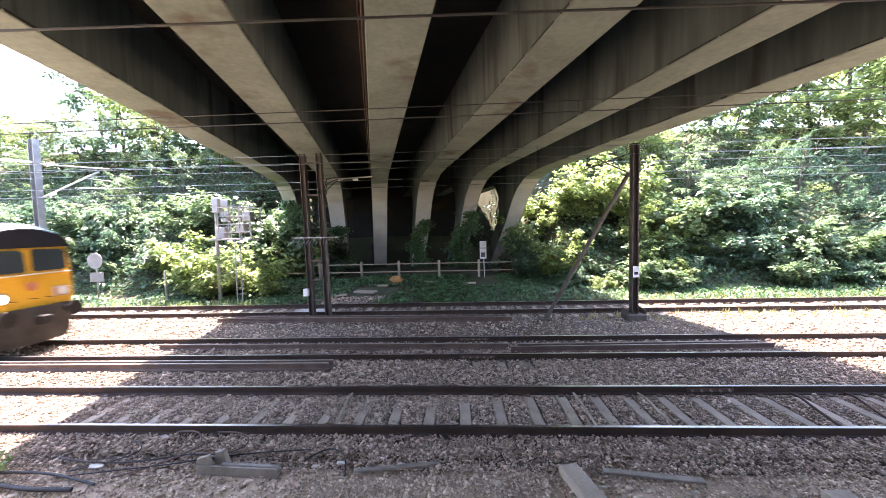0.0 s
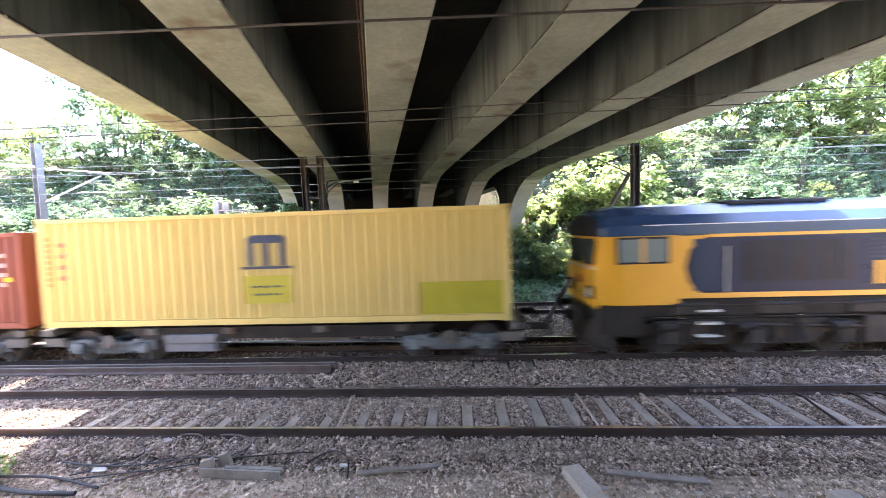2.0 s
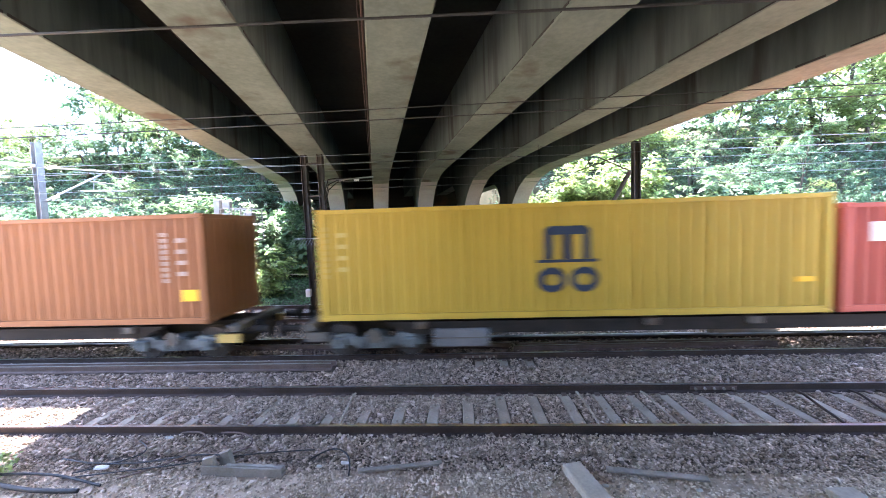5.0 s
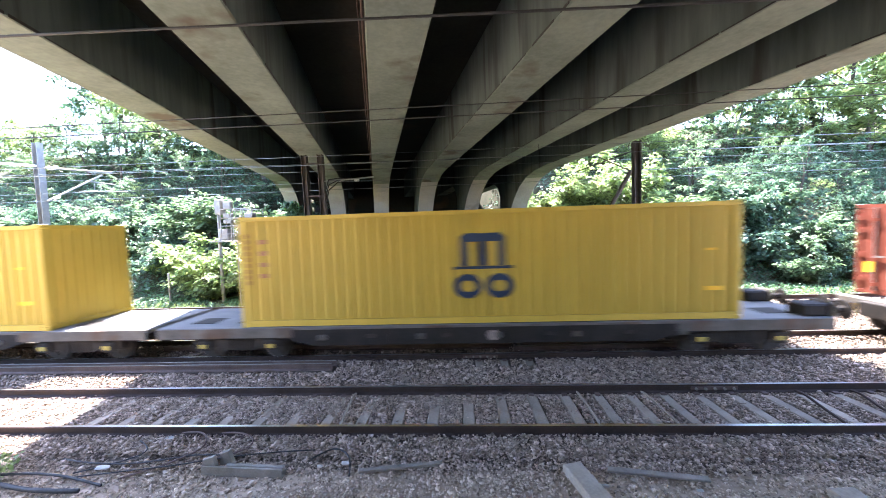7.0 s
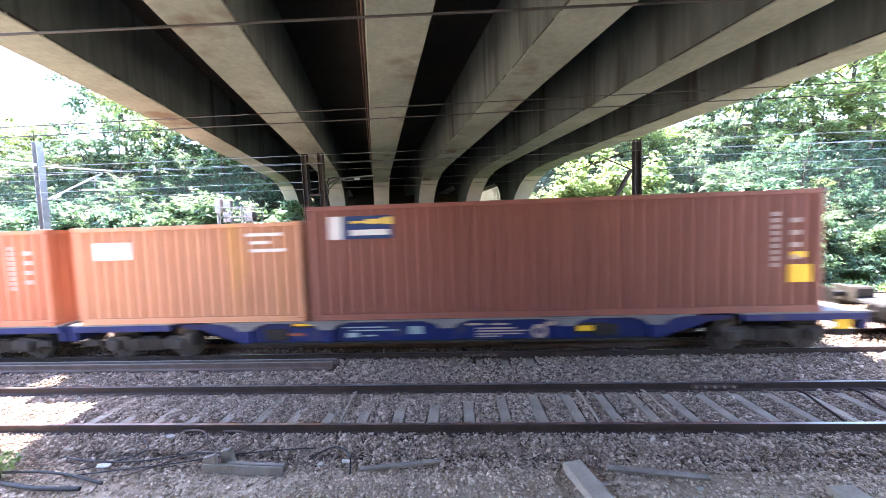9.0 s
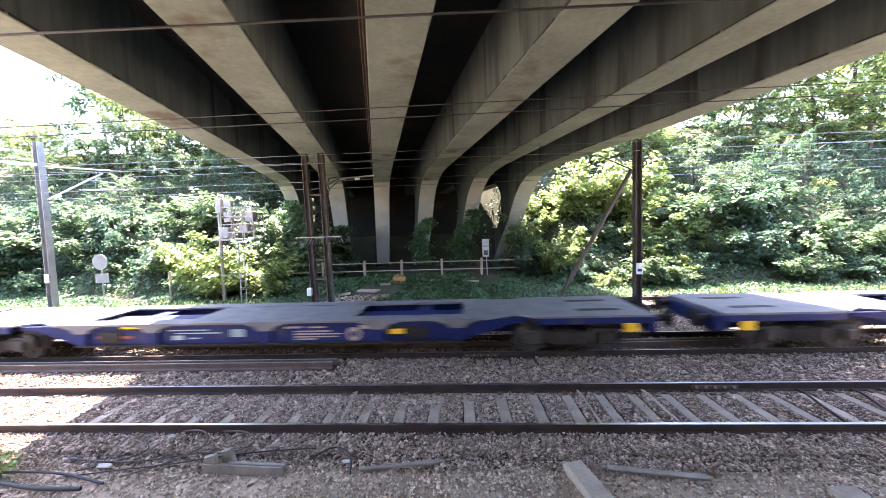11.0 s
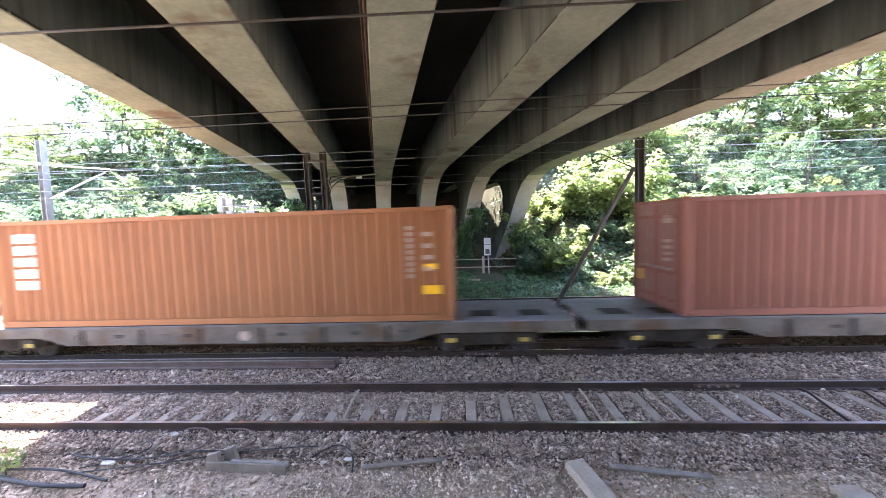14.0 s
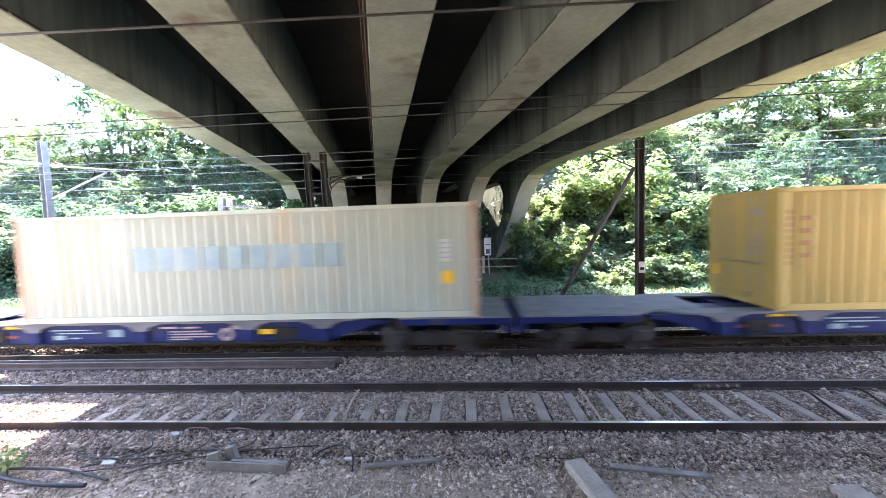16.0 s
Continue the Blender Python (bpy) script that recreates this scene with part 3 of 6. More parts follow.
def wheelset(parent, x, radius):
    if radius not in WHEEL_MESH:
        bm = bmesh.new()
        for sy in (-1, 1):
            rod(bm, (0, sy * 0.69, 0), (0, sy * 0.83, 0), radius, 24)
            rod(bm, (0, sy * 0.68, 0), (0, sy * 0.70, 0), radius + 0.03, 24)
            for i in range(6):
                a = i * math.pi / 3
                rod(bm, (radius * 0.6 * math.cos(a), sy * 0.825, radius * 0.6 * math.sin(a)), (radius * 0.6 * math.cos(a), sy * 0.845, radius * 0.6 * math.sin(a)), 0.06, 6)
        rod(bm, (0, -1.05, 0), (0, 1.05, 0), 0.08, 10)
        WHEEL_MESH[radius] = link("wheelset", bm, WHEEL, parent)
        ob = WHEEL_MESH[radius]
    else:
        ob = new("wheelset", WHEEL_MESH[radius].data)
        ob.parent = parent
    ob.location = (x, 0, radius)
    WHEELSETS.append((ob, x, radius))


def buffers(parent, x, sx, z=1.0):
    for sy in (-1, 1):
        bm = bmesh.new()
        rod(bm, (x, sy * 0.87, z), (x + sx * 0.45, sy * 0.87, z), 0.09, 10)
        rod(bm, (x + sx * 0.45, sy * 0.87, z), (x + sx * 0.5, sy * 0.87, z), 0.23, 14)
        part("buffer", bm, WAGON_DARK, parent)


def flat_wagon(x0, x1, outer, sill_paint=WAGON_DARK):
    """A long low flat wagon between x0 and x1 at the start; outer: the end (+1 right) with buffers."""
    mid, L = (x0 + x1) / 2, (x1 - x0) / 2
    w = holder("container_wagon", mid, AXIS, 0)
    tagged(w, "grey flat container wagon with dark sills and yellow axle ends", "railway wagon", "wagons of the train")
    part("deck", boxed(-L, -1.22, 0.80, L, 1.22, 0.905, bevel=0.015), DECK, w, "pale dusty steel deck")
    for sy in (-1, 1):
        a, b = sorted((sy * 1.10, sy * 1.235))
        part("side_sill", prismed([(-L + 0.02, 0.62), (-L + 0.02, 0.875), (L - 0.02, 0.875), (L - 0.02, 0.62), (L - 3.4, 0.62), (L - 4.1, 0.42), (-L + 4.1, 0.42), (-L + 3.4, 0.62)], "y", a, b), sill_paint, w)
        for sx in (-1, 1):
            part("end_fascia", boxed(min(sx * (L - 0.02), sx * (L - 3.6)), min(a, b) - 0.012, 0.64, max(sx * (L - 0.02), sx * (L - 3.6)), max(a, b) + 0.012, 0.885), WAGON_GREY, w)
        part("deck_edge", boxed(-L + 3.6, min(a, b) - 0.008, 0.83, L - 3.6, max(a, b) + 0.008, 0.885), WAGON_GREY, w)
    part("centre_sill", boxed(-L + 0.2, -0.3, 0.36, L - 0.2, 0.3, 0.8), WAGON_DARK, w)
    for k in range(6):
        xk = -L + 4.6 + k * (2 * L - 9.2) / 5
        part("sill_rib", boxed(xk - 0.04, -1.26, 0.44, xk + 0.04, -1.2, 0.83), WAGON_DARK, w)
    for k in range(9):
        xk = -L + 4.3 + k * 1.05 + 0.2 * (k % 3)
        part("lashing_bracket", boxed(xk, -1.275, 0.56 + 0.05 * (k % 2), xk + 0.16, -1.236, 0.70, bevel=0.01), BOGIE if k % 2 else WAGON_GREY, w)
    for sx in (outer,):
        for sy in (-1, 1):
            x2, x3 = sorted((sx * (L - 0.62), sx * (L - 0.02)))
            hood = part("buffer_housing", boxed(x2, sy * 0.87 - 0.26, 0.907, x3, sy * 0.87 + 0.26, 1.20, bevel=0.04), WAGON_DARK, w, "dark buffer housing on the deck end")
            x2, x3 = sorted((sx * (L - 0.02), sx * (L + 0.03)))
            part("housing_plate", boxed(x2, sy * 0.87 - 0.32, 0.80, x3, sy * 0.87 + 0.32, 1.24, bevel=0.012), WAGON_GREY, hood)
        buffers(w, sx * (L + 0.03), sx, 1.0)
    part("roundel", rodded((0.35, -1.225, 0.62), (0.35, -1.24, 0.62), 0.13, 16), INK_DIM, w, "round white mark")
    for sx in (-1, 1):
        bogie(w, sx * (L - 2.1), 0.42, 1.8)
        for k in (-0.9, 0.9):
            part("axle_cover", boxed(sx * (L - 2.1) + k - 0.10, -1.215, 0.36, sx * (L - 2.1) + k + 0.08, -1.18, 0.48, bevel=0.02), GOLD, w, "yellow axle end cover")
        for k in (0.9, 2.2):
            part("pocket", boxed(sx * (L - k) - 0.32, -0.75, 0.9, sx * (L - k) + 0.32, -0.15, 0.915), WAGON_DARK, w)
    MOVERS.append((w, mid))
    return w


def skeletal_wagon(x0, x1, label, ends="grey"):
    """A container wagon with a narrow spine, cross arms and open bogies."""
    mid, L = (x0 + x1) / 2, (x1 - x0) / 2
    w = holder("container_wagon", mid, AXIS, 0)
    tagged(w, label, "railway wagon", "wagons of the train")
    part("spine", boxed(-L, -0.42, 0.52, L, 0.42, 0.92, bevel=0.02), WAGON_DARK, w)
    for sy in (-1, 1):
        a, b = sorted((sy * 0.9, sy * 1.05))
        part("side_beam", prismed([(-L + 2.9, 0.62), (-L + 2.3, 0.93), (L - 2.3, 0.93), (L - 2.9, 0.62)], "y", a, b), WAGON_DARK, w)
    for k in (-L + 0.35, -L + 3.2, -1.2, 1.2, L - 3.2, L - 0.35):
        part("cross_arm", boxed(k - 0.14, -1.2, 0.78, k + 0.14, 1.2, 0.955, bevel=0.015), WAGON_GREY, w)
    crate = part("brake_box", boxed(-L + 3.5, -1.14, 0.30, -L + 4.9, -0.6, 0.76, bevel=0.03), DECK, w, "pale grey equipment box")
    part("box_rib", boxed(-L + 3.5, -1.155, 0.52, -L + 4.9, -1.138, 0.55), WAGON_GREY, crate)
    part("air_tank", rodded((0.4, -0.8, 0.55), (1.9, -0.8, 0.55), 0.17, 14), WAGON_GREY, w, "grey air tank")
    part("brake_rod", rodded((-L + 4.9, -0.95, 0.50), (L - 3.2, -0.95, 0.46), 0.022, 6), BOGIE_PALE, w)
    for sx in (-1, 1):
        bogie(w, sx * (L - 2.0), 0.42, 1.8, BOGIE_PALE)
        part("brake_wheel", rodded((sx * (L - 2.0), -1.17, 0.62), (sx * (L - 2.0), -1.2, 0.62), 0.18, 18), WAGON_GREY, w, "round grey handwheel")
        for sy in (-1, 1):
            part("end_step", boxed(sx * (L - 0.5) - 0.3, sy * 1.12 - 0.05, 0.5, sx * (L - 0.5) + 0.3, sy * 1.12 + 0.05, 0.72), OCHRE if ends == "yellow" else WAGON_GREY, w)
        buffers(w, sx * L, sx, 0.78)
    MOVERS.append((w, mid))
    return w


def blue_wagon(x0, x1, joint):
    """One half of a blue twin wagon; joint: the end (+1 right) at which the halves meet."""
    mid, L = (x0 + x1) / 2, (x1 - x0) / 2
    w = holder("container_wagon", mid, AXIS, 0)
    tagged(w, "blue low deck container wagon with grey painted top", "railway wagon", "wagons of the train")
    for sy in (-1, 1):
        a, b = sorted((sy * 1.02, sy * 1.10))
        part("side_sill", prismed([(-L + 3.0, 0.86), (-L + 3.0, 0.95), (L - 3.0, 0.95), (L - 3.0, 0.86), (L - 3.5, 0.80), (L - 4.6, 0.42), (-L + 4.6, 0.42), (-L + 3.5, 0.80)], "y", a, b), WAGON_BLUE, w, "deep blue side sill")
        a, b = sorted((sy * 0.72, sy * 1.2))
        part("top_flange", prismed([(-L + 4.1, a), (L - 4.1, a), (L - 3.0, a), (L - 4.0, b), (-L + 4.0, b), (-L + 3.0, a)] if sy > 0 else [(-L + 4.0, a), (L - 4.0, a), (L - 3.0, b), (-L + 3.0, b)], "z", 0.952, 1.0), DECK, w, "grey painted deck edge")
        a, b = sorted((sy * 1.06, sy * 1.205))
        part("lower_flange", boxed(-L + 4.6, a, 0.40, L - 4.6, b, 0.45), WAGON_DARK, w)
        a, b = sorted((sy * 1.10, sy * 1.198))
        for k in (-L + 4.75, -3.0, 0.05, 3.0, L - 4.75):
            part("stem", prismed([(k - 0.14, 0.452), (k + 0.14, 0.452), (k + 0.16, 0.76), (k - 0.16, 0.76)], "y", a, b), WAGON_BLUE, w)
            part("gusset", prismed([(k - 0.16, 0.762), (k + 0.16, 0.762), (k + 0.28, 0.87), (k + 0.55, 0.948), (k - 0.55, 0.948), (k - 0.28, 0.87)], "y", a, b), DECK, w, "grey splayed gusset")
        for sx in (-1, 1):
            a, b = sorted((sy * 1.10, sy * 1.21))
            x2, x3 = sorted((sx * (L - 2.75), sx * L))
            part("platform_edge", boxed(x2, a, 0.80, x3, b, 0.96, bevel=0.012), WAGON_BLUE, w, "bright blue edge of the end platform")
    part("deck", boxed(-2.2, -0.74, 0.90, 2.2, 0.74, 0.985, bevel=0.015), DECK, w, "grey painted steel deck")
    for sx in (-1, 1):
        part("end_platform", prismed([(sx * L, -1.2), (sx * L, 1.2), (sx * (L - 2.75), 1.2), (sx * (L - 3.3), 0.85), (sx * (L - 4.6), 0.72), (sx * (L - 4.6), -0.72), (sx * (L - 3.3), -0.85), (sx * (L - 2.75), -1.2)], "z", 0.962, 1.01), DECK, w, "grey painted steel end platform")
        if sx != joint:
            for y in (-0.55, 0.55):
                part("pocket", boxed(sx * (L - 1.1) - 0.55, y - 0.11, 1.004, sx * (L - 1.1) + 0.55, y + 0.11, 1.016, bevel=0.004), WAGON_DARK, w, "dark oblong slot in the deck")
            part("end_label", boxed(sx * (L - 0.55) - 0.16, -1.225, 0.60, sx * (L - 0.55) + 0.16, -1.19, 0.82), LABEL, w, "yellow end label")
        part("step_iron", boxed(sx * (L - 0.55) - 0.22, -1.19, 0.44, sx * (L - 0.55) + 0.22, -1.12, 0.60), WAGON_DARK, w)
        part("headstock", boxed(sx * L - 0.12, -1.15, 0.55, sx * L + 0.10, 1.15, 0.94, bevel=0.03), WAGON_BLUE, w)
        bogie(w, sx * (L - 2.0), 0.42, 1.8)
        part("brake_disc", rodded((sx * (L - 3.1), -1.03, 0.60), (sx * (L - 3.1), -1.08, 0.60), 0.15, 18), BOGIE, w, "round dusty brake gear")
        if sx != joint:
            buffers(w, sx * L, sx, 0.85)
        else:
            for y in (-0.9, 0.55):
                part("hose", rodded((sx * L, y, 0.86), (sx * (L + 0.14), y - 0.05, 0.45), 0.025, 6), INK_DIM, w, "pale brake hose")
    for k in (-L + 5.6, 4.0):
        part("valve_box", boxed(k - 0.35, -1.16, 0.50, k + 0.25, -1.11, 0.80, bevel=0.02), WAGON_DARK, w)
    for k in (-4.0, 4.0):
        part("cross_member", boxed(k - 0.2, -1.0, 0.6, k + 0.2, 1.0, 0.9), WAGON_BLUE, w)
    part("spine", boxed(-L + 0.2, -0.3, 0.4, L - 0.2, 0.3, 0.88), WAGON_BLUE, w)
    face = -1.103
    bm = bmesh.new()
    ringed(bm, 2.35, 0.63, 0.36, 0.36, face, 0.0)
    blocks(bm, [(0.55, 0.80, 1.0, 0.85), (1.15, 0.80, 1.6, 0.84), (0.8, 0.70, 1.75, 0.735), (0.8, 0.63, 2.05, 0.665), (0.8, 0.56, 1.9, 0.59), (0.8, 0.50, 1.35, 0.53), (2.5, 0.76, 2.75, 0.86)], face)
    tagged(part("sill_marking", bm, INK_DIM, w, "white lettering bars and a ring"), kind="stuff")
    bm = bmesh.new()
    blocks(bm, [(-2.6, 0.78, -1.5, 0.81), (-2.4, 0.70, -1.2, 0.73), (-2.5, 0.54, -2.2, 0.66), (-2.05, 0.56, -1.75, 0.6), (-0.9, 0.6, -0.55, 0.8)], face)
    tagged(part("sill_marking", bm, FAINT, w), kind="stuff")
    part("sill_marking", boxed(-4.6, face - 0.006, 0.60, -3.6, face, 0.67), DARKRED, w)
    for k, z in ((-1.0 + 4.55, 0.62), (-3.6, 0.86)):
        part("plate_back", boxed(k - 0.36, face - 0.012, z - 0.06, k + 0.36, face, min(0.94, z + 0.2)), WAGON_DARK, w)
        part("sill_marking", boxed(k - 0.28, face - 0.018, z, k + 0.28, face - 0.008, min(0.92, z + 0.13)), LABEL, w, "yellow plate")
    MOVERS.append((w, mid))
    return w


HC, ST = 2.86, 2.56
L40, L20 = 12.19, 6.06

skeletal_wagon(-48.0, -35.02, "dark skeletal container wagon with grey bogies behind the locomotive")
skeletal_wagon(-60.88, -48.1, "dark skeletal container wagon carrying two short containers")
skeletal_wagon(-74.25, -60.98, "dark skeletal container wagon carrying a long brown container")
skeletal_wagon(-95.71, -75.65, "dark long container wagon with grey bogies")
skeletal_wagon(-117.07, -97.02, "dark long container wagon with yellow end steps", "yellow")
flat_wagon(-135.84, -119.2, 1)
flat_wagon(-153.4, -136.1, -1)
blue_wagon(-174.7, -154.94, -1)
blue_wagon(-194.67, -175.0, 1)
blue_wagon(-215.74, -196.27, -1)
blue_wagon(-235.11, -216.04, 1)
flat_wagon(-252.9, -236.6, 1, WAGON_GREY)
flat_wagon(-270.56, -253.2, -1, WAGON_GREY)
blue_wagon(-291.34, -271.97, -1)
blue_wagon(-311.06, -291.64, 1)

container("faded yellow long container with a navy logo and olive patches", L40, HC, PALEYELLOW, -35.5, 1.01,
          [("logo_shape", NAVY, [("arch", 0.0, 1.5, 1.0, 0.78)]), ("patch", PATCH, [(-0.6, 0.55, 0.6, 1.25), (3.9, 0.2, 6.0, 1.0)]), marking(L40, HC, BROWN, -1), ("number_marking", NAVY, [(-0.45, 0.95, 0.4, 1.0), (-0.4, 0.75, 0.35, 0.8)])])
container("oxide red short container with a small blue and yellow label", L20, ST, DARKRED, -48.18, 1.01,
          [("label", INK_BLUE, [(-2.6, 1.9, -2.0, 2.27)]), ("label", GOLD, [(-2.56, 2.07, -2.04, 2.13, 0.004)]), ("label", INK_WHITE, [(-2.6, 1.84, -2.0, 1.9), (-2.5, 1.96, -2.1, 2.02, 0.004)]), marking(L20, ST, INK_DIM), ("number_marking", INK_DIM, [(0.3, 0.55, 0.7, 0.6), (-0.1, 0.42, 0.3, 0.47)]), placard(2.5, 1.25, 0.2, 0.12)])
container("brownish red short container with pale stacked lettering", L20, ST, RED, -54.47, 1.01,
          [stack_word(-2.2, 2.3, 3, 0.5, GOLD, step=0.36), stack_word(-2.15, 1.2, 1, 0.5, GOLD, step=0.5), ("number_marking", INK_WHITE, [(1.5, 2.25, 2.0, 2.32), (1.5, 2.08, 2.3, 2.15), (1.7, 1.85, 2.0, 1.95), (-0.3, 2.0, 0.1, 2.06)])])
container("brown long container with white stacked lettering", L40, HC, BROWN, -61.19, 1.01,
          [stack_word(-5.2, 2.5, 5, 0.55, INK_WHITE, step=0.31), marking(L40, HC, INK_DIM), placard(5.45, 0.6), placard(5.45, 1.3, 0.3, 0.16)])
container("bright red short container with a white label", L20, ST, BRIGHT, -76.59, 1.01,
          [("label", INK_WHITE, [(-2.4, 1.65, -1.35, 2.1)]), ("logo_shape", DARKRED, [(-0.5, 0.8, 0.0, 1.6)]), marking(L20, ST, INK_DIM)])
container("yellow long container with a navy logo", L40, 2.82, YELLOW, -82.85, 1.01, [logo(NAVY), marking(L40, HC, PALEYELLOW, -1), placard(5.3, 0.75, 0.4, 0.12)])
container("brown long container with white stacked lettering", L40, HC, BROWN, -98.0, 1.01,
          [stack_word(-5.2, 2.5, 5, 0.55, INK_WHITE, step=0.31), marking(L40, HC, INK_DIM), placard(5.45, 0.6)])
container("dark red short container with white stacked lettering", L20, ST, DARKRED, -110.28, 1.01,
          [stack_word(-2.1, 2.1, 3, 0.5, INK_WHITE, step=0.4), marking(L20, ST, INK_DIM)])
container("yellow long container with a navy logo", L40, 2.82, YELLOW, -121.33, 0.905, [logo(NAVY), marking(L40, HC, BROWN, -1), placard(5.3, 0.7, 0.38, 0.1), placard(5.3, 1.65, 0.2, 0.06)])
container("yellow long container with a navy logo", L40, 2.82, YELLOW, -138.82, 0.905, [logo(NAVY), marking(L40, HC, BROWN, -1), placard(5.3, 0.7, 0.38, 0.1), placard(5.3, 1.65, 0.2, 0.06)])
container("oxide red long container with a blue white and yellow label", L40, 2.9, RED, -155.97, 0.995,
          [("label", INK_BLUE, [(-5.2, 2.05, -3.95, 2.62)]), ("label", INK_WHITE, [(-5.55, 2.05, -5.22, 2.62), (-5.0, 2.14, -4.05, 2.28, 0.004)]), ("label", GOLD, [(-5.0, 2.44, -4.6, 2.5, 0.004), (-4.6, 2.42, -4.2, 2.54, 0.004), (-4.2, 2.4, -3.95, 2.58, 0.004)]), marking(L40, HC, INK_DIM), placard(5.35, 0.72, 0.5, 0.42), placard(5.4, 1.3, 0.32, 0.14)])
container("orange short container with overexposure put into its paint and a white label", L20, ST, TAN, -168.33, 0.995,
          [("label", INK_WHITE, [(-2.5, 1.7, -1.5, 2.15)]), ("number_marking", INK_WHITE, [(1.6, 2.2, 2.5, 2.28), (1.7, 2.0, 2.2, 2.08), (1.7, 1.8, 2.6, 1.88)])])
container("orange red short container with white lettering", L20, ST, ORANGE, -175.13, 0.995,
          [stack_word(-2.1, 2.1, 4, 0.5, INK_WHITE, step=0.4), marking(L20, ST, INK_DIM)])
container("oxide red long container with a gold logo", L40, HC, RED, -238.48, 0.915,
          [logo(GOLD), marking(L40, HC, INK_DIM), placard(5.35, 0.62, 0.45, 0.42), placard(5.4, 1.25, 0.3, 0.14)])
container("brown long container with white stacked lettering", L40, HC, BROWN, -256.12, 0.915,
          [stack_word(-5.2, 2.5, 5, 0.55, INK_WHITE, step=0.31), marking(L40, HC, INK_DIM), placard(5.35, 0.68, 0.45, 0.22), placard(5.4, 1.3, 0.3, 0.14)])
container("faded ochre yellow long container with a navy logo", L40, 2.9, OCHRE, -273.25, 0.995, [logo(NAVY), marking(L40, HC, BROWN, -1), placard(5.3, 0.75, 0.42, 0.14), placard(5.3, 1.7, 0.25, 0.06)])
container("stained white long container with rusty corner posts and faded lettering", L40, HC, CREAM, -292.39, 0.995,
          [("word_marking", FAINT, [(-2.8 + i * 0.62, 1.35, -2.3 + i * 0.62, 1.95) for i in range(9)]), placard(5.2, 0.85, 0.28, 0.32), ("number_marking", INK_WHITE, [(5.2, 1.4 + 0.12 * i, 5.4, 1.48 + 0.12 * i) for i in range(5)])], door=1, frame_paint=RUSTY)


# ---- the locomotive ----
def mirrored(outline):
    return outline + [(-y, z) for y, z in reversed(outline)]


def locomotive():
    x_mid, L = -23.12, 10.27
    g = holder("diesel_locomotive", x_mid, AXIS, 0)
    tagged(g, "blue and yellow diesel freight locomotive with dark grilles", "locomotive")
    body = mirrored([(1.25, 1.47), (1.25, 2.98)])
    part("body", prismed(body, "x", -8.42, 8.42), LOCO_BLUE, g, "dark blue painted body side")
    roof = mirrored([(1.25, 2.985), (1.235, 3.24), (0.98, 3.47), (0.52, 3.70), (0.2, 3.76)])
    bm = bmesh.new()
    loft(bm, [[(x, y * k, 2.985 + (z - 2.985) * h) for y, z in roof] for x, k, h in ((-10.22, 0.93, 0.74), (-10.1, 0.985, 0.9), (-9.6, 1, 1), (9.6, 1, 1), (10.1, 0.985, 0.9), (10.22, 0.93, 0.74))])
    part("roof", bm, LOCO_ROOF, g, "pale blue sloping roof")
    for x0, x1 in ((-6.9, -4.4), (-2.2, 0.2), (2.6, 6.6)):
        part("roof_hatch", boxed(x0, -0.55, 3.68, x1, 0.55, 3.80, bevel=0.03), GRILLE, g)
    for k, r in ((3.6, 0.3), (-0.9, 0.34), (-5.6, 0.42)):
        part("roof_fan", rodded((k, 0, 3.78), (k, 0, 3.86), r, 16), WAGON_DARK, g)
    for sx in (-1, 1):
        def at(x):
            return sx * x
        bm = bmesh.new()
        base = mirrored([(1.25, 1.33), (1.25, 2.98)])
        loft(bm, [[(at(x), y * k, z) for y, z in base] for x, k in ((8.42, 1.0), (9.75, 1.0), (10.05, 0.95), (10.2, 0.90))])
        cab = part("cab", bm, LOCO_YELLOW, g, "warm yellow cab")
        part("visor", prismed(mirrored([(1.17, 3.0), (1.12, 3.2), (0.9, 3.38), (0.48, 3.52), (0.2, 3.56)]), "x", at(10.1), at(10.3)), GRILLE, cab, "dark roof visor above the windscreens")
        front = mirrored([(1.08, 1.22), (1.13, 1.5), (1.13, 2.16), (1.09, 2.98), (0.95, 3.12), (0.55, 3.28), (0.2, 3.33)])
        bm = bmesh.new()
        loft(bm, [[(at(x + (0.10 if z < 2.2 else 0.10 - 0.13 * (z - 2.2)) * k2 + 0.05 * k2 * (1 - abs(y))), y, z) for y, z in front] for x, k2 in ((10.08, 0), (10.24, 1))])
        part("cab_front", bm, LOCO_YELLOW, cab, "yellow warning end with an arched top")
        part("waist_band", boxed(min(at(10.3), at(10.372)), -1.12, 2.195, max(at(10.3), at(10.372)), 1.12, 2.225), INK_WHITE, cab, "thin white line under the windscreens")
        part("badge", rodded((at(10.3), 0.0, 1.86), (at(10.405), 0.0, 1.86), 0.13, 16), ORANGE, cab, "faded round badge")
        for k in (-0.55, 0.0, 0.4):
            part("front_handrail", rodded((at(10.40), k - 0.1, 1.5), (at(10.40), k + 0.1, 1.47), 0.014, 6), GRILLE, cab)
        for sy in (-1, 1):
            a, b = sorted((sy * 0.10, sy * 0.99))
            c = sy * 0.05
            bm = bmesh.new()
            prism(bm, [(a, 2.34), (a, 2.86), (a + 0.06, 2.95), (b - 0.12, 2.93), (b - 0.03, 2.84), (b, 2.34), (b - 0.05, 2.29), (a + 0.05, 2.29)], "x", at(10.2), at(10.352))
            screen = part("windscreen", bm, SCREEN, cab, "dark windscreen glass")
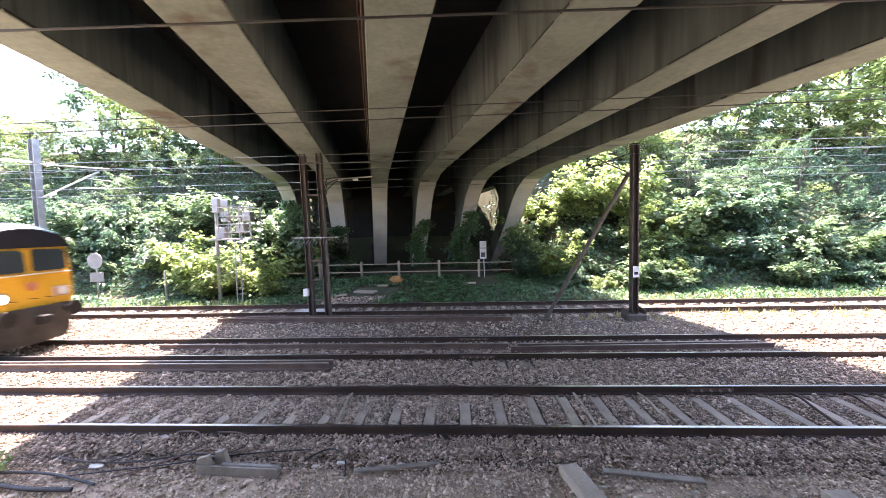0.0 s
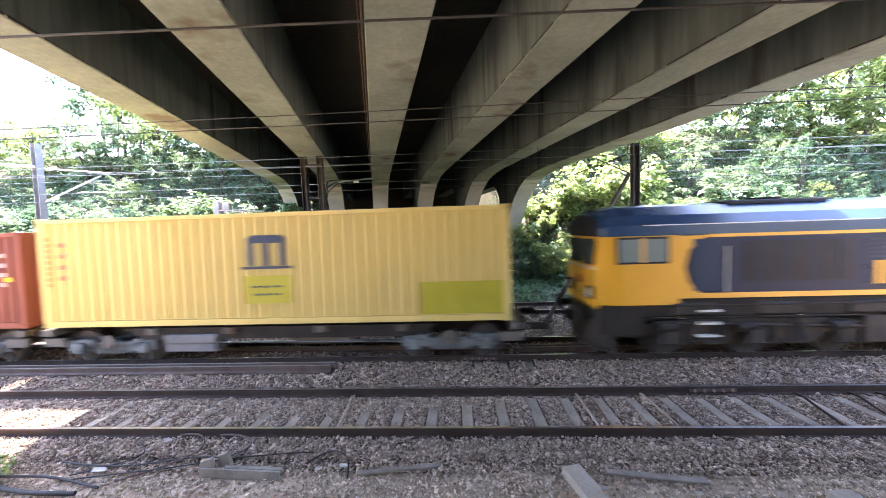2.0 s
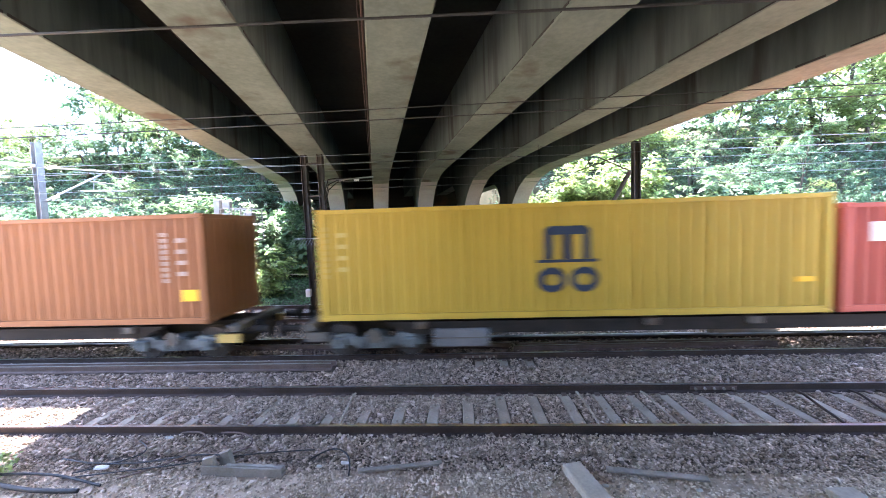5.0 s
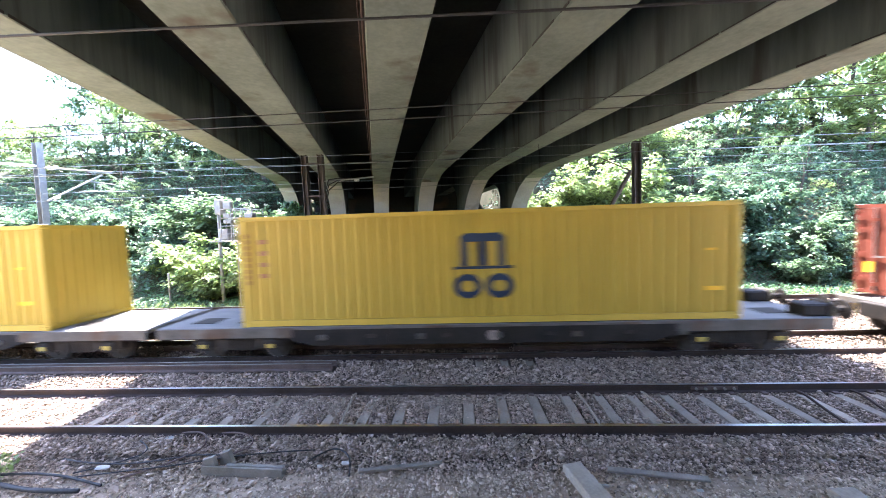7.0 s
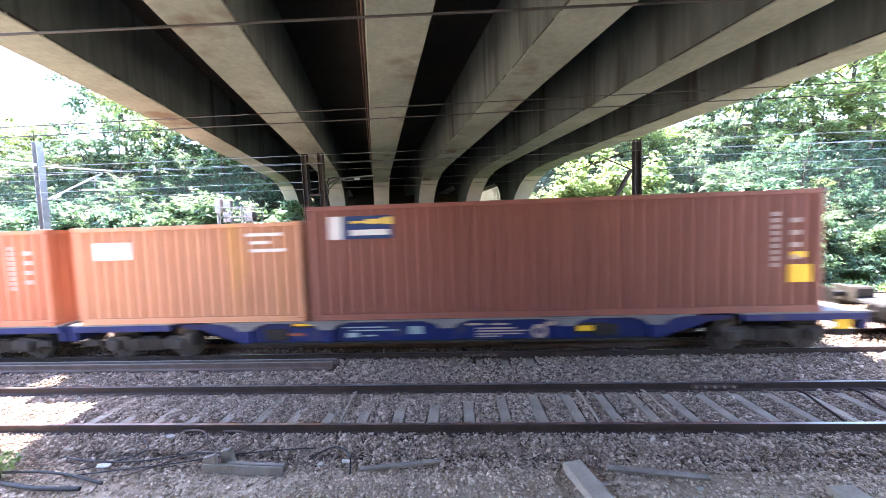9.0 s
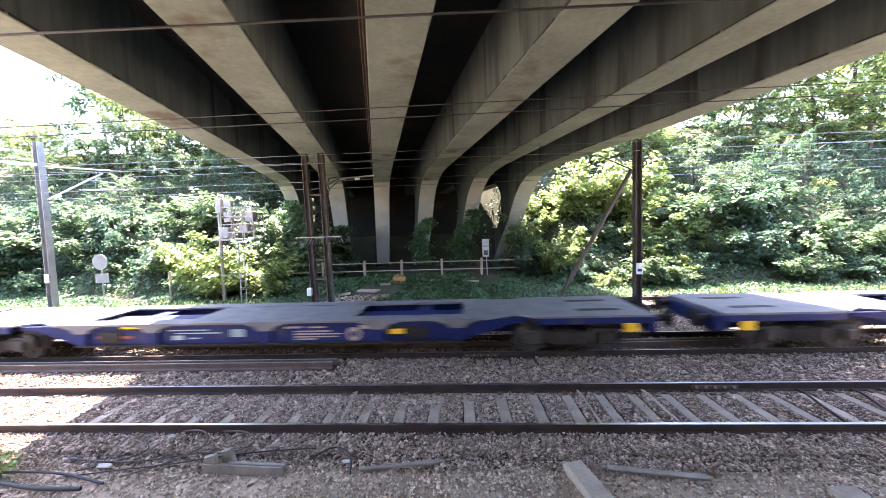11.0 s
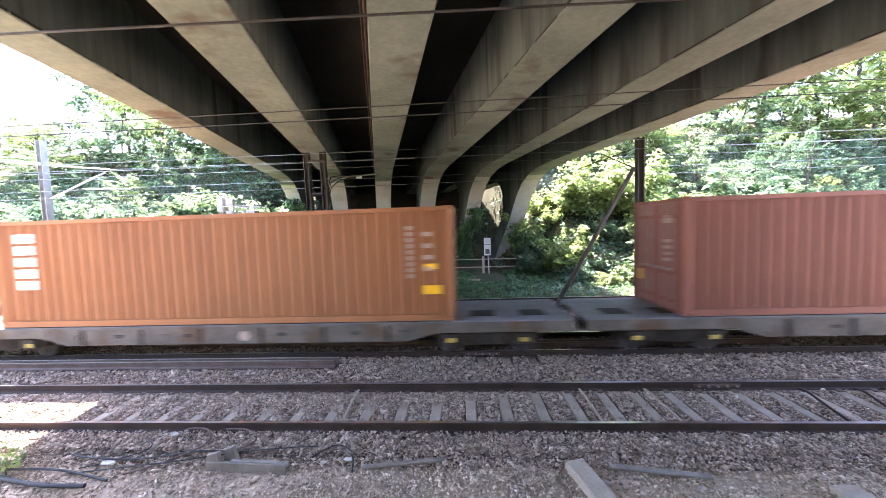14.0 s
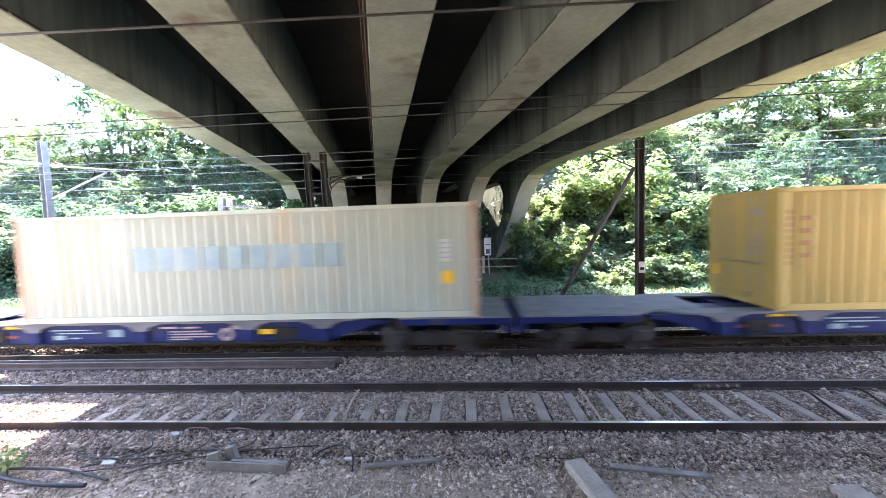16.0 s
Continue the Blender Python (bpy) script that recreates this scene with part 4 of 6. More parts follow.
            part("wiper", rodded((at(10.37), sy * 0.5 + c, 2.31), (at(10.36), sy * 0.3 + c, 2.8), 0.012, 5), GRILLE, screen)
            part("headlight", rodded((at(10.3), sy * 0.80, 1.60), (at(10.43), sy * 0.80, 1.60), 0.115, 18), LAMP if sx > 0 and sy < 0 else INK_WHITE, cab, "lit round headlight" if sx > 0 and sy < 0 else "unlit round headlight")
            part("lamp_housing", boxed(min(at(10.28), at(10.40)), sy * 0.80 - 0.24, 1.44, max(at(10.28), at(10.40)), sy * 0.80 + 0.20, 1.76, bevel=0.04), RUSTY if sx > 0 else GRILLE, cab, "dull lamp housing")
            y0, y1 = sorted((sy * 1.25, sy * 1.262))
            xa, xb = sorted((at(8.72), at(9.82)))
            part("cab_window_frame", boxed(xa - 0.06, y0, 2.32, xb + 0.06, y1, 2.96), GRILLE, cab)
            part("window_divider", boxed((xa + xb) / 2 - 0.045, y0 - 0.006, 2.35, (xa + xb) / 2 + 0.045, y1 + 0.006, 2.93), LOCO_YELLOW, cab)
            part("cab_window", boxed(xa, y0 - 0.004, 2.37, xb, y1 + 0.004, 2.91), GLASS, cab, "cab side window")
            # the curved edge of the yellow end on the blue side
            arc = [(at(8.43), 1.48), (at(7.75), 1.48), (at(7.98), 1.62), (at(8.22), 1.86), (at(8.31), 2.23), (at(8.22), 2.62), (at(7.98), 2.86), (at(7.75), 2.965), (at(8.43), 2.965)]
            part("cab_band", prismed(arc, "y", y0, y1), LOCO_YELLOW, cab)
            xa, xb = sorted((at(7.42), at(8.12)))
            door = part("cab_door", boxed(xa, y0 - 0.002, 1.66, xb, y1 + 0.002, 2.88), LOCO_GREY, g, "slate blue cab door")
            part("handrail", rodded((at(7.38), sy * 1.30, 1.62), (at(7.38), sy * 1.30, 2.7), 0.018, 6), INK_WHITE, door)
            for k in range(3):
                part("step", boxed(*[v for v in (min(at(7.5), at(8.0)), min(sy * 1.18, sy * 1.30), 0.55 + 0.3 * k, max(at(7.5), at(8.0)), max(sy * 1.18, sy * 1.30), 0.60 + 0.3 * k)]), INK_WHITE, g)
            part("valance", boxed(min(at(9.2), at(10.0)), min(sy * 0.9, sy * 1.2), 0.55, max(at(9.2), at(10.0)), max(sy * 0.9, sy * 1.2), 1.3, bevel=0.04), WAGON_DARK, g)
        part("buffer_beam", boxed(min(at(9.9), at(10.25)), -1.2, 0.62, max(at(9.9), at(10.25)), 1.2, 1.32, bevel=0.05), WAGON_DARK, g, "black buffer beam")
        bm = bmesh.new()
        skirt = [(-1.16, 0.0), (-1.05, 0.2), (-0.55, 0.36), (0.0, 0.42), (0.55, 0.36), (1.05, 0.2), (1.16, 0.0)]
        loft(bm, [[(at(9.9), -1.16, z)] + [(at(10.1 + d * k3), y * k3, z) for y, d in skirt] + [(at(9.9), 1.16, z)] for z, k3 in ((0.16, 0.86), (0.30, 0.96), (0.72, 1.0), (1.24, 0.98))])
        part("plough", bm, BOGIE, g, "dusty black rounded front skirt")
        part("coupler", boxed(min(at(10.2), at(10.75)), -0.14, 0.72, max(at(10.2), at(10.75)), 0.14, 1.0, bevel=0.03), WAGON_DARK, g)
        buffers(g, at(10.2), sx, 1.05)
    for sy in (-1, 1):
        y0, y1 = sorted((sy * 1.25, sy * 1.264))
        part("waist_stripe", boxed(-8.42, y0, 1.48, 8.42, y1, 1.60), LOCO_YELLOW, g, "yellow lining along the body")
        part("cantrail_stripe", boxed(-7.8, y0, 2.915, 7.8, y1, 2.99), LOCO_YELLOW, g, "yellow lining along the roof edge")
        part("roof_line", boxed(-9.2, sy * 1.236 - 0.006, 3.222, 9.2, sy * 1.236 + 0.006, 3.244), INK_WHITE, g)
        for a, b in ((4.70, 7.30), (-6.95, -4.55)):
            grille = part("grille", boxed(a, y0, 1.86, b, y1, 2.80), GRILLE, g, "black radiator grille")
            for k in range(4):
                xk = a + (b - a) * (k + 0.5) / 4
                part("grille_bar", boxed(xk - 0.02, y0 - 0.008, 1.88, xk + 0.02, y1 + 0.008, 2.78), LOCO_GREY, grille)
        for k in range(11):
            part("louvre", boxed(-4.3, sy * 1.256 - 0.012, 1.75 + 0.1 * k, 3.1, sy * 1.256 + 0.012, 1.785 + 0.1 * k), LOCO_GREY, g)
    for name, rows in (("logo_shape", [("ring", -0.05, 2.38, 0.98, 0.98, 0.0), ("ring", 0.9, 2.38, 0.78, 0.98, 0.0), ("ring", 1.68, 2.38, 0.70, 0.98, 0.0), (2.14, 1.92, 2.36, 2.85)]),
                       ("number_marking", [(-4.10 + 0.46 * k + d, 1.74, -3.98 + 0.46 * k + d, 2.28) for k in range(5) for d in (0, 0.2)])):
        bm = bmesh.new()
        for r in rows:
            if r[0] == "ring":
                ringed(bm, r[1], r[2], r[3], r[4], -1.272, r[5])
            else:
                blocks(bm, [r], -1.272)
        tagged(part(name, bm, LOCO_YELLOW, g), kind="stuff")
    part("solebar", boxed(-9.9, -1.2, 1.02, 9.9, 1.2, 1.47, bevel=0.03), WAGON_DARK, g, "dark dirty solebar")
    for k in range(9):
        part("solebar_box", boxed(-8.6 + k * 2.0, -1.27, 1.08, -7.6 + k * 2.0, -1.18, 1.36, bevel=0.02), BOGIE, g)
    part("fuel_tank", prismed([(-1.2, 0.42), (-1.2, 0.98), (1.2, 0.98), (1.2, 0.42), (0.9, 0.24), (-0.9, 0.24)], "x", -3.1, 3.2), WAGON_DARK, g, "black fuel tank")
    part("air_tank", rodded((-2.6, -1.22, 0.78), (-0.6, -1.22, 0.78), 0.16, 14), BOGIE, g)
    part("battery_box", boxed(-4.25, -1.22, 0.34, -3.2, -1.0, 1.0, bevel=0.03), BOGIE, g, "dusty battery box")
    part("tank_end", rodded((-3.0, -1.06, 0.66), (3.15, -1.06, 0.66), 0.3, 18), WAGON_DARK, g, "rounded flank of the fuel tank")
    for k, (xa, xb, z) in enumerate(((-9.4, -4.2, 1.03), (-4.0, 3.6, 1.12), (-3.4, 8.9, 1.24), (4.2, 9.2, 1.05), (-9.0, -3.0, 1.32))):
        part("pipe", rodded((xa, -1.29 - 0.012 * k, z), (xb, -1.29 - 0.012 * k, z), 0.018, 6), BOGIE if k % 2 else WAGON_DARK, g, "thin pipe along the solebar")
    for xa in (-8.9, -7.1, -5.0, 4.9, 6.9, 8.6):
        part("brake_cylinder", rodded((xa, -1.24, 0.78), (xa + 0.42, -1.24, 0.80), 0.11, 12), WAGON_DARK, g)
        part("sand_pipe", rodded((xa + 0.6, -1.2, 0.95), (xa + 0.75, -1.05, 0.15), 0.02, 6), BOGIE, g)
    for xa in (-6.6, 6.6):
        part("bogie_link", rodded((xa - 2.3, -1.2, 0.9), (xa + 2.3, -1.2, 0.74), 0.035, 6), BOGIE, g)
        for k in (-1.0, 1.0):
            part("damper", rodded((xa + k, -1.24, 0.45), (xa + k * 0.8, -1.24, 1.0), 0.05, 8), WAGON_DARK, g)
    part("data_panel", boxed(0.8, -1.225, 0.6, 1.4, -1.2, 0.78), INK_WHITE, g)
    for sx in (-1, 1):
        xb = sx * 6.6
        bm = bmesh.new()
        for sy in (-1, 1):
            y0, y1 = sorted((sy * 1.0, sy * 1.14))
            prism(bm, [(xb - 2.9, 0.50), (xb - 2.7, 0.82), (xb - 1.4, 0.95), (xb + 1.4, 0.95), (xb + 2.7, 0.82), (xb + 2.9, 0.50), (xb + 2.4, 0.62), (xb + 1.7, 0.62), (xb + 1.2, 0.34), (xb + 0.7, 0.34), (xb + 0.5, 0.62), (xb - 0.5, 0.62), (xb - 0.7, 0.34), (xb - 1.2, 0.34), (xb - 1.7, 0.62), (xb - 2.4, 0.62)], "y", y0, y1)
            for k in (-2.0, 0, 2.0):
                y2, y3 = sorted((sy * 1.12, sy * 1.22))
                box(bm, xb + k - 0.22, y2, 0.33, xb + k + 0.22, y3, 0.72, bevel=0.04)
                rod(bm, (xb + k + 0.42, sy * 1.14, 0.35), (xb + k + 0.42, sy * 1.14, 0.8), 0.1, 8)
        bogie_frame = part("bogie", bm, BOGIE, g, "dusty grey three axle bogie")
        for k in (-2.0, 0, 2.0):
            wheelset(g, xb + k, 0.53)
    MOVERS.append((g, x_mid))


locomotive()

# ---- wires, masts and posts ----
def wire(y, z, r, material, z2=None, name="overhead_wire", x0=-90.0, x1=90.0, label="thin overhead line wire above the tracks"):
    bm = bmesh.new()
    z2 = z if z2 is None else z2
    n = 24
    pts = [(x0 + (x1 - x0) * i / n, y, z + (z2 - z) * i / n) for i in range(n + 1)]
    for p, q in zip(pts, pts[1:]):
        rod(bm, p, q, r, 5)
    tagged(link(name, bm, material), label, "wire", "overhead wires", kind="structure")


wire(4.5, 5.97, 0.017, WIRE, 5.72, "slung_cable", -7.2, 6.5, "black cable slung under the bridge")
wire(6.57, 5.46, 0.009, WIRE)
wire(6.57, 5.27, 0.010, WIRE)
wire(10.0, 5.62, 0.008, GREYWIRE, 5.16)
wire(10.0, 5.40, 0.008, GREYWIRE, 4.9)
wire(15.1, 5.45, 0.010, GREYWIRE, 5.28)
wire(15.1, 5.06, 0.010, GREYWIRE, 5.06)
wire(15.1, 6.65, 0.009, GREYWIRE, 5.6)
wire(15.1, 6.25, 0.009, GREYWIRE, 5.4)
for y in (6.57, 10.0, 15.1):
    for k in range(-4, 5):
        bm = rodded((k * 8.5 + 2.1, y, 5.10 if y > 12 else 5.27), (k * 8.5 + 2.1, y, 5.45), 0.005, 5)
        tagged(link("wire_dropper", bm, WIRE), "thin dropper between two overhead wires", "wire", "wire droppers")


def h_column(bm, x, y, z0, z1, w, d, t=0.03):
    box(bm, x - w / 2, y - d / 2, z0, x - w / 2 + t, y + d / 2, z1)
    box(bm, x + w / 2 - t, y - d / 2, z0, x + w / 2, y + d / 2, z1)
    box(bm, x - w / 2 + t, y - t / 2, z0, x + w / 2 - t, y + t / 2, z1)


def mast():
    m = holder("catenary_mast", -20.68, 16.8, 0)
    tagged(m, "grey steel catenary mast with cantilever arms over the tracks", "mast")
    bm = bmesh.new()
    h_column(bm, 0, 0, -0.3, 8.1, 0.27, 0.30, 0.022)
    part("column", bm, GALV, m, "steel column, rusty near its foot")
    part("warning_label", boxed(-0.12, -0.2, 1.15, 0.12, -0.185, 1.6), WHITE, m)
    part("top_tube", rodded((-2.4, -1.4, 7.15), (0.1, -0.2, 6.95), 0.06), WHITE, m)
    for p, q, r in (((0.15, 0.15, 6.9), (0.2, 3.5, 7.2), 0.045), ((0.15, 0.1, 5.27), (0.2, 2.9, 6.95), 0.055), ((0.2, 1.7, 5.9), (0.2, 4.4, 6.16), 0.04), ((0.2, 2.0, 6.48), (0.2, 3.6, 6.5), 0.035), ((0.2, 2.4, 5.97), (0.2, 2.5, 6.7), 0.02), ((-2.3, -1.4, 7.1), (-2.3, -1.4, 6.4), 0.05)):
        part("arm", rodded(p, q, r), GALV, m, "pale cantilever tube")
    for p in ((0.17, 0.35, 6.92), (0.17, 0.35, 5.42)):
        bm = bmesh.new()
        for k in range(4):
            rod(bm, (p[0], p[1] + 0.08 * k, p[2] + 0.03 * k), (p[0], p[1] + 0.08 * k + 0.035, p[2] + 0.03 * k), 0.09, 10)
        part("insulator", bm, WHITE, m)


mast()


def double_post():
    p = holder("steel_post_pair", -5.8, 13.9, 0)
    tagged(p, "pair of dark rusty steel posts with anti-climb spikes", "post")
    for x, top in ((-0.22, 6.28), (0.42, 6.28)):
        bm = bmesh.new()
        h_column(bm, x, 0, -0.3, top, 0.2, 0.24, 0.022)
        for v in bm.verts:
            v.co.x += -0.02 * (v.co.z - 3)
        part("column", bm, POST, p)
    for z in (0.55, 1.35, 2.1, 4.65, 5.9):
        part("tie_bar", boxed(-0.2, -0.08, z, 0.42, -0.03, z + 0.07), POST, p)
    part("collar", boxed(-0.78, -0.16, 3.02, 1.02, 0.16, 3.06), GALV, p, "pale anti-climb collar")
    for k in range(17):
        x = -0.75 + k * 0.11
        part("spike", rodded((x, -0.15, 3.04), (x + (x - 0.1) * 0.25, -0.42, 2.78), 0.009, 5), GALV, p)
    for k in range(3):
        bm = bmesh.new()
        pts = [Vector((0.5, -0.05, 4.3 + 0.25 * k)), Vector((0.65, -0.05, 4.9 + 0.2 * k)), Vector((0.95, 0.1, 5.2 + 0.08 * k)), Vector((1.5, 0.4, 5.32))]
        for a, b in zip(pts, pts[1:]):
            rod(bm, a, b, 0.02, 6)
        part("feeder_cable", bm, RUBBER, p)
    for x in (0.95, 1.55):
        bm = bmesh.new()
        for k in range(3):
            rod(bm, (x + 0.07 * k, 0.4, 5.32), (x + 0.07 * k + 0.035, 0.4, 5.32), 0.07, 8)
        part("insulator", bm, WHITE, p)
    part("bracket_arm", rodded((0.45, 0, 5.25), (2.3, 0.5, 5.42), 0.03), GALV, p)
    part("junction_box", boxed(-0.42, -0.2, 0.75, -0.24, 0.0, 1.05, bevel=0.02), WHITE, p, "small white box")
    part("trough_lid", boxed(-1.1, 0.5, -0.2, 0.35, 1.1, -0.02, bevel=0.02), PALE, p)


double_post()


def single_post():
    p = holder("steel_post", 6.25, 13.4, 0)
    tagged(p, "dark rusty steel post with a raking strut under the bridge edge", "post")
    bm = bmesh.new()
    h_column(bm, 0, 0, -0.3, 6.15, 0.23, 0.26, 0.03)
    part("column", bm, POST, p)
    part("base", boxed(-0.34, -0.3, -0.3, 0.34, 0.3, 0.02, bevel=0.03), POST, p)
    for x in (-0.3, 0.3):
        part("gusset", boxed(x - 0.03, -0.25, 0.0, x + 0.03, 0.25, 0.2), POST, p)
    part("warning_plate", boxed(-0.1, -0.16, 1.35, 0.12, -0.145, 1.75), WHITE, p, "white warning plate")
    part("plate_mark", boxed(-0.06, -0.165, 1.45, 0.08, -0.161, 1.55), NAVY, p)
    part("strut", rodded((-3.25, -0.05, -0.25), (-0.2, 0, 5.1), 0.075, 8), POST, p, "raking steel strut")
    part("strut_foot", boxed(-3.45, -0.25, -0.3, -3.05, 0.15, -0.12, bevel=0.02), POST, p)
    part("stay", rodded((-0.2, 0, 5.1), (-1.1, 0.6, 5.75), 0.025, 6), POST, p)
    part("stay", rodded((0, 0, 5.85), (-1.9, 0.8, 5.25), 0.02, 6), POST, p)


single_post()


def signal_platform():
    s = holder("signal_platform", -11.7, 18.1, 0)
    tagged(s, "grey steel signal head with a railed platform and ladder", "railway signal")
    part("post", rodded((-0.95, 0, -0.3), (-0.95, 0, 3.0), 0.09, 10), GALV, s)
    part("signal_head", boxed(-1.05, -0.15, 4.35, -0.68, 0.2, 5.15, bevel=0.05), GALV, s, "grey signal head seen from its side")
    part("hood", boxed(-0.62, -0.1, 4.65, -0.2, 0.15, 5.05, bevel=0.04), GALV, s)
    part("cabinet", boxed(-0.85, -0.2, 3.05, -0.35, 0.2, 3.62, bevel=0.03), GALV, s)
    part("mounting_post", rodded((-0.95, 0, 3.0), (-0.95, 0, 4.6), 0.06, 8), GALV, s)
    for z in (3.9, 4.2):
        part("cable_box", boxed(-0.62, -0.12, z, -0.25, 0.16, z + 0.2, bevel=0.02), GALV, s)
    for x in (-0.2, 0.3, 0.85):
        part("mesh_bar", rodded((x, -0.5, 3.02), (x, -0.5, 4.6), 0.015, 5), GALV, s)
    part("platform_floor", boxed(-1.1, -0.5, 2.95, 1.15, 0.5, 3.02), GALV, s)
    for z in (3.35, 3.75, 4.15, 4.6):
        for y in (-0.5, 0.5):
            part("guard_rail", rodded((-0.5, y, z), (1.15, y, z), 0.025, 6), GALV, s)
        part("guard_rail", rodded((1.15, -0.5, z), (1.15, 0.5, z), 0.025, 6), GALV, s)
    for x in (-0.5, 0.05, 0.6, 1.15):
        for y in (-0.5, 0.5):
            part("stanchion", rodded((x, y, 3.0), (x, y, 4.65), 0.028, 6), GALV, s)
    for x in (0.35, 0.62):
        part("ladder_rail", rodded((x, -0.55, 3.0), (x + 0.3, -1.05, -0.25), 0.025, 6), GALV, s)
    for k in range(10):
        f = (k + 0.5) / 10
        part("rung", rodded((0.35 + 0.3 * f, -0.55 - 0.5 * f, 3.0 - 3.2 * f), (0.62 + 0.3 * f, -0.55 - 0.5 * f, 3.0 - 3.2 * f), 0.014, 5), GALV, s)
    for x, z in ((0.2, 3.3), (0.55, 3.9)):
        part("equipment_box", boxed(x, -0.2, z, x + 0.45, 0.2, z + 0.5, bevel=0.03), GALV, s)


signal_platform()


def disc_sign():
    s = holder("disc_sign", -20.3, 19.0, 0)
    tagged(s, "round grey lineside sign on a thin post by the bushes", "sign")
    part("post", rodded((0, 0, -0.3), (0, 0, 2.2), 0.04, 8), GALV, s)
    part("disc", rodded((0, -0.05, 1.95), (0, -0.08, 1.95), 0.44, 28), GALV, s)
    part("disc_bar", boxed(-0.28, -0.095, 1.9, 0.28, -0.085, 2.0), GALV, s)
    part("plate", boxed(-0.36, -0.07, 0.78, 0.44, -0.04, 1.3), GALV, s)


disc_sign()
stake = holder("marker_stake", -15.5, 18.0, 0)
tagged(stake, "short grey marker stake among the bushes", "marker post")
part("stake", rodded((0, 0, -0.25), (0, 0, 1.4), 0.05, 8), GALV, stake)


def fence():
    f = holder("fence", 0, 23.4, 0)
    tagged(f, "low pale concrete post and rail fence before the bridge legs", "fence")
    for x in (-12.2, -9.4, -6.6, -4.13, -1.49, 1.1, 3.5):
        z = ground_z(x, 23.4)
        part("post", boxed(x - 0.08, -0.08, z - 0.2, x + 0.08, 0.08, 1.22, bevel=0.02), SLEEPER, f)
    for z in (1.03, 0.52):
        part("rail", boxed(-12.6, -0.03, z - 0.028, 3.6, 0.03, z + 0.028), SLEEPER, f)


fence()
sign = holder("notice_board", 1.37, 23.1, 0)
tagged(sign, "white notice on a thin post before the fence", "sign")
part("post", rodded((0.08, 0, -0.1), (0.0, 0, 2.4), 0.035, 8), GALV, sign)
part("board", boxed(-0.21, -0.07, 1.3, 0.21, -0.04, 2.42), PALE, sign, "weathered off-white board")
part("pictogram", boxed(-0.13, -0.076, 1.4, 0.13, -0.071, 1.7), POST, sign)
part("text_bar", boxed(-0.18, -0.076, 1.95, 0.18, -0.071, 2.0), NAVY, sign)

SACK = surface("orange_plastic", (0.28, 0.13, 0.04), (0.42, 0.22, 0.08), 4, 0.7, 0.4, fine=14)


def lump(name, x, y, z, sx, sy, sz, material, label, category, seed=0, group=""):
    """A rounded uneven block."""
    bm = bmesh.new()
    bmesh.ops.create_icosphere(bm, subdivisions=3, radius=1)
    for v in bm.verts:
        k = 1 + 0.28 * noise.noise(v.co * 1.6 + Vector((seed, 0, 0)))
        b = Vector([math.copysign(abs(c) ** 0.6, c) for c in v.co])
        v.co = Vector((b.x * sx * k, b.y * sy * k, max(-0.3 * sz, b.z * sz * k)))
    ob = link(name, bm, material, smooth=False)
    ob.location = (x, y, z)
    tagged(ob, label, category, group)
    return ob


lump("rubble_sack", -4.0, 21.5, 0.08, 0.40, 0.26, 0.36, SACK, "dirty orange plastic sack lying among the ivy", "sack", 4)
for i, (x, y, a, b) in enumerate(((-5.3, 19.4, 1.2, 0.5), (-6.5, 18.6, 0.8, 0.5), (-1.9, 21.4, 0.9, 0.3), (0.3, 21.2, 1.0, 0.25), (-4.6, 20.6, 0.6, 0.4))):
    bm = boxed(-a / 2, -b / 2, -0.05, a / 2, b / 2, 0.05, bevel=0.02)
    ob = link("paving_slab", bm, SLEEPER)
    ob.matrix_basis = pose(x, y, ground_z(x, y) + 0.05, random.uniform(-4, 4), random.uniform(-4, 4), random.uniform(-20, 20))
    tagged(ob, "broken pale concrete slab lying in the ivy", "slab", "slabs by the track")

# ---- spare rails and timbers ----
JUNK = surface("grey_scrap_steel", (0.15, 0.13, 0.105), (0.27, 0.235, 0.19), 4, 0.6, 0.2, metal=0.3)
SPARE_GROUP = "loose rails beside the tracks"


def loose_rail(x0, x1, y, z, yaw=0.0, label="old rusty rail lying loose on the ballast"):
    r = holder("loose_rail", (x0 + x1) / 2, y, z, yaw)
    tagged(r, label, "rail", SPARE_GROUP)
    h = (x1 - x0) / 2
    part("rail_body", prismed([(a, b) for a, b in RAIL_OUTLINE], "x", -h, h), SPARE, r)
    part("worn_top", boxed(-h, -0.027, -0.003, h, 0.027, 0.003), JUNK, r, "dull grey worn rail top")
    return r


loose_rail(-30, -3.3, 8.80, 0.025)
loose_rail(-28, -3.35, 8.60, 0.025)
loose_rail(-9.1, 1.25, 10.12, 0.01, -0.8)
loose_rail(1.3, 8.3, 9.86, 0.01, 1.2)
loose_rail(1.5, 8.0, 10.06, 0.01, 1.0)
loose_rail(-9.6, 1.8, 13.35, -0.02, -1.4)
loose_rail(-8.6, 1.6, 13.62, -0.02, -1.6)
for i in range(9):
    bm = boxed(-0.1, -0.1, -0.08, 0.1, 0.1, 0.08, bevel=0.03)
    ob = link("rail_chair", bm, SPARE)
    ob.location = (-7.2 + i * 0.95, 13.95 - 0.02 * i, -0.14)
    tagged(ob, "rusty cast rail chair lying by the far track", "rail chair", "rail chairs")


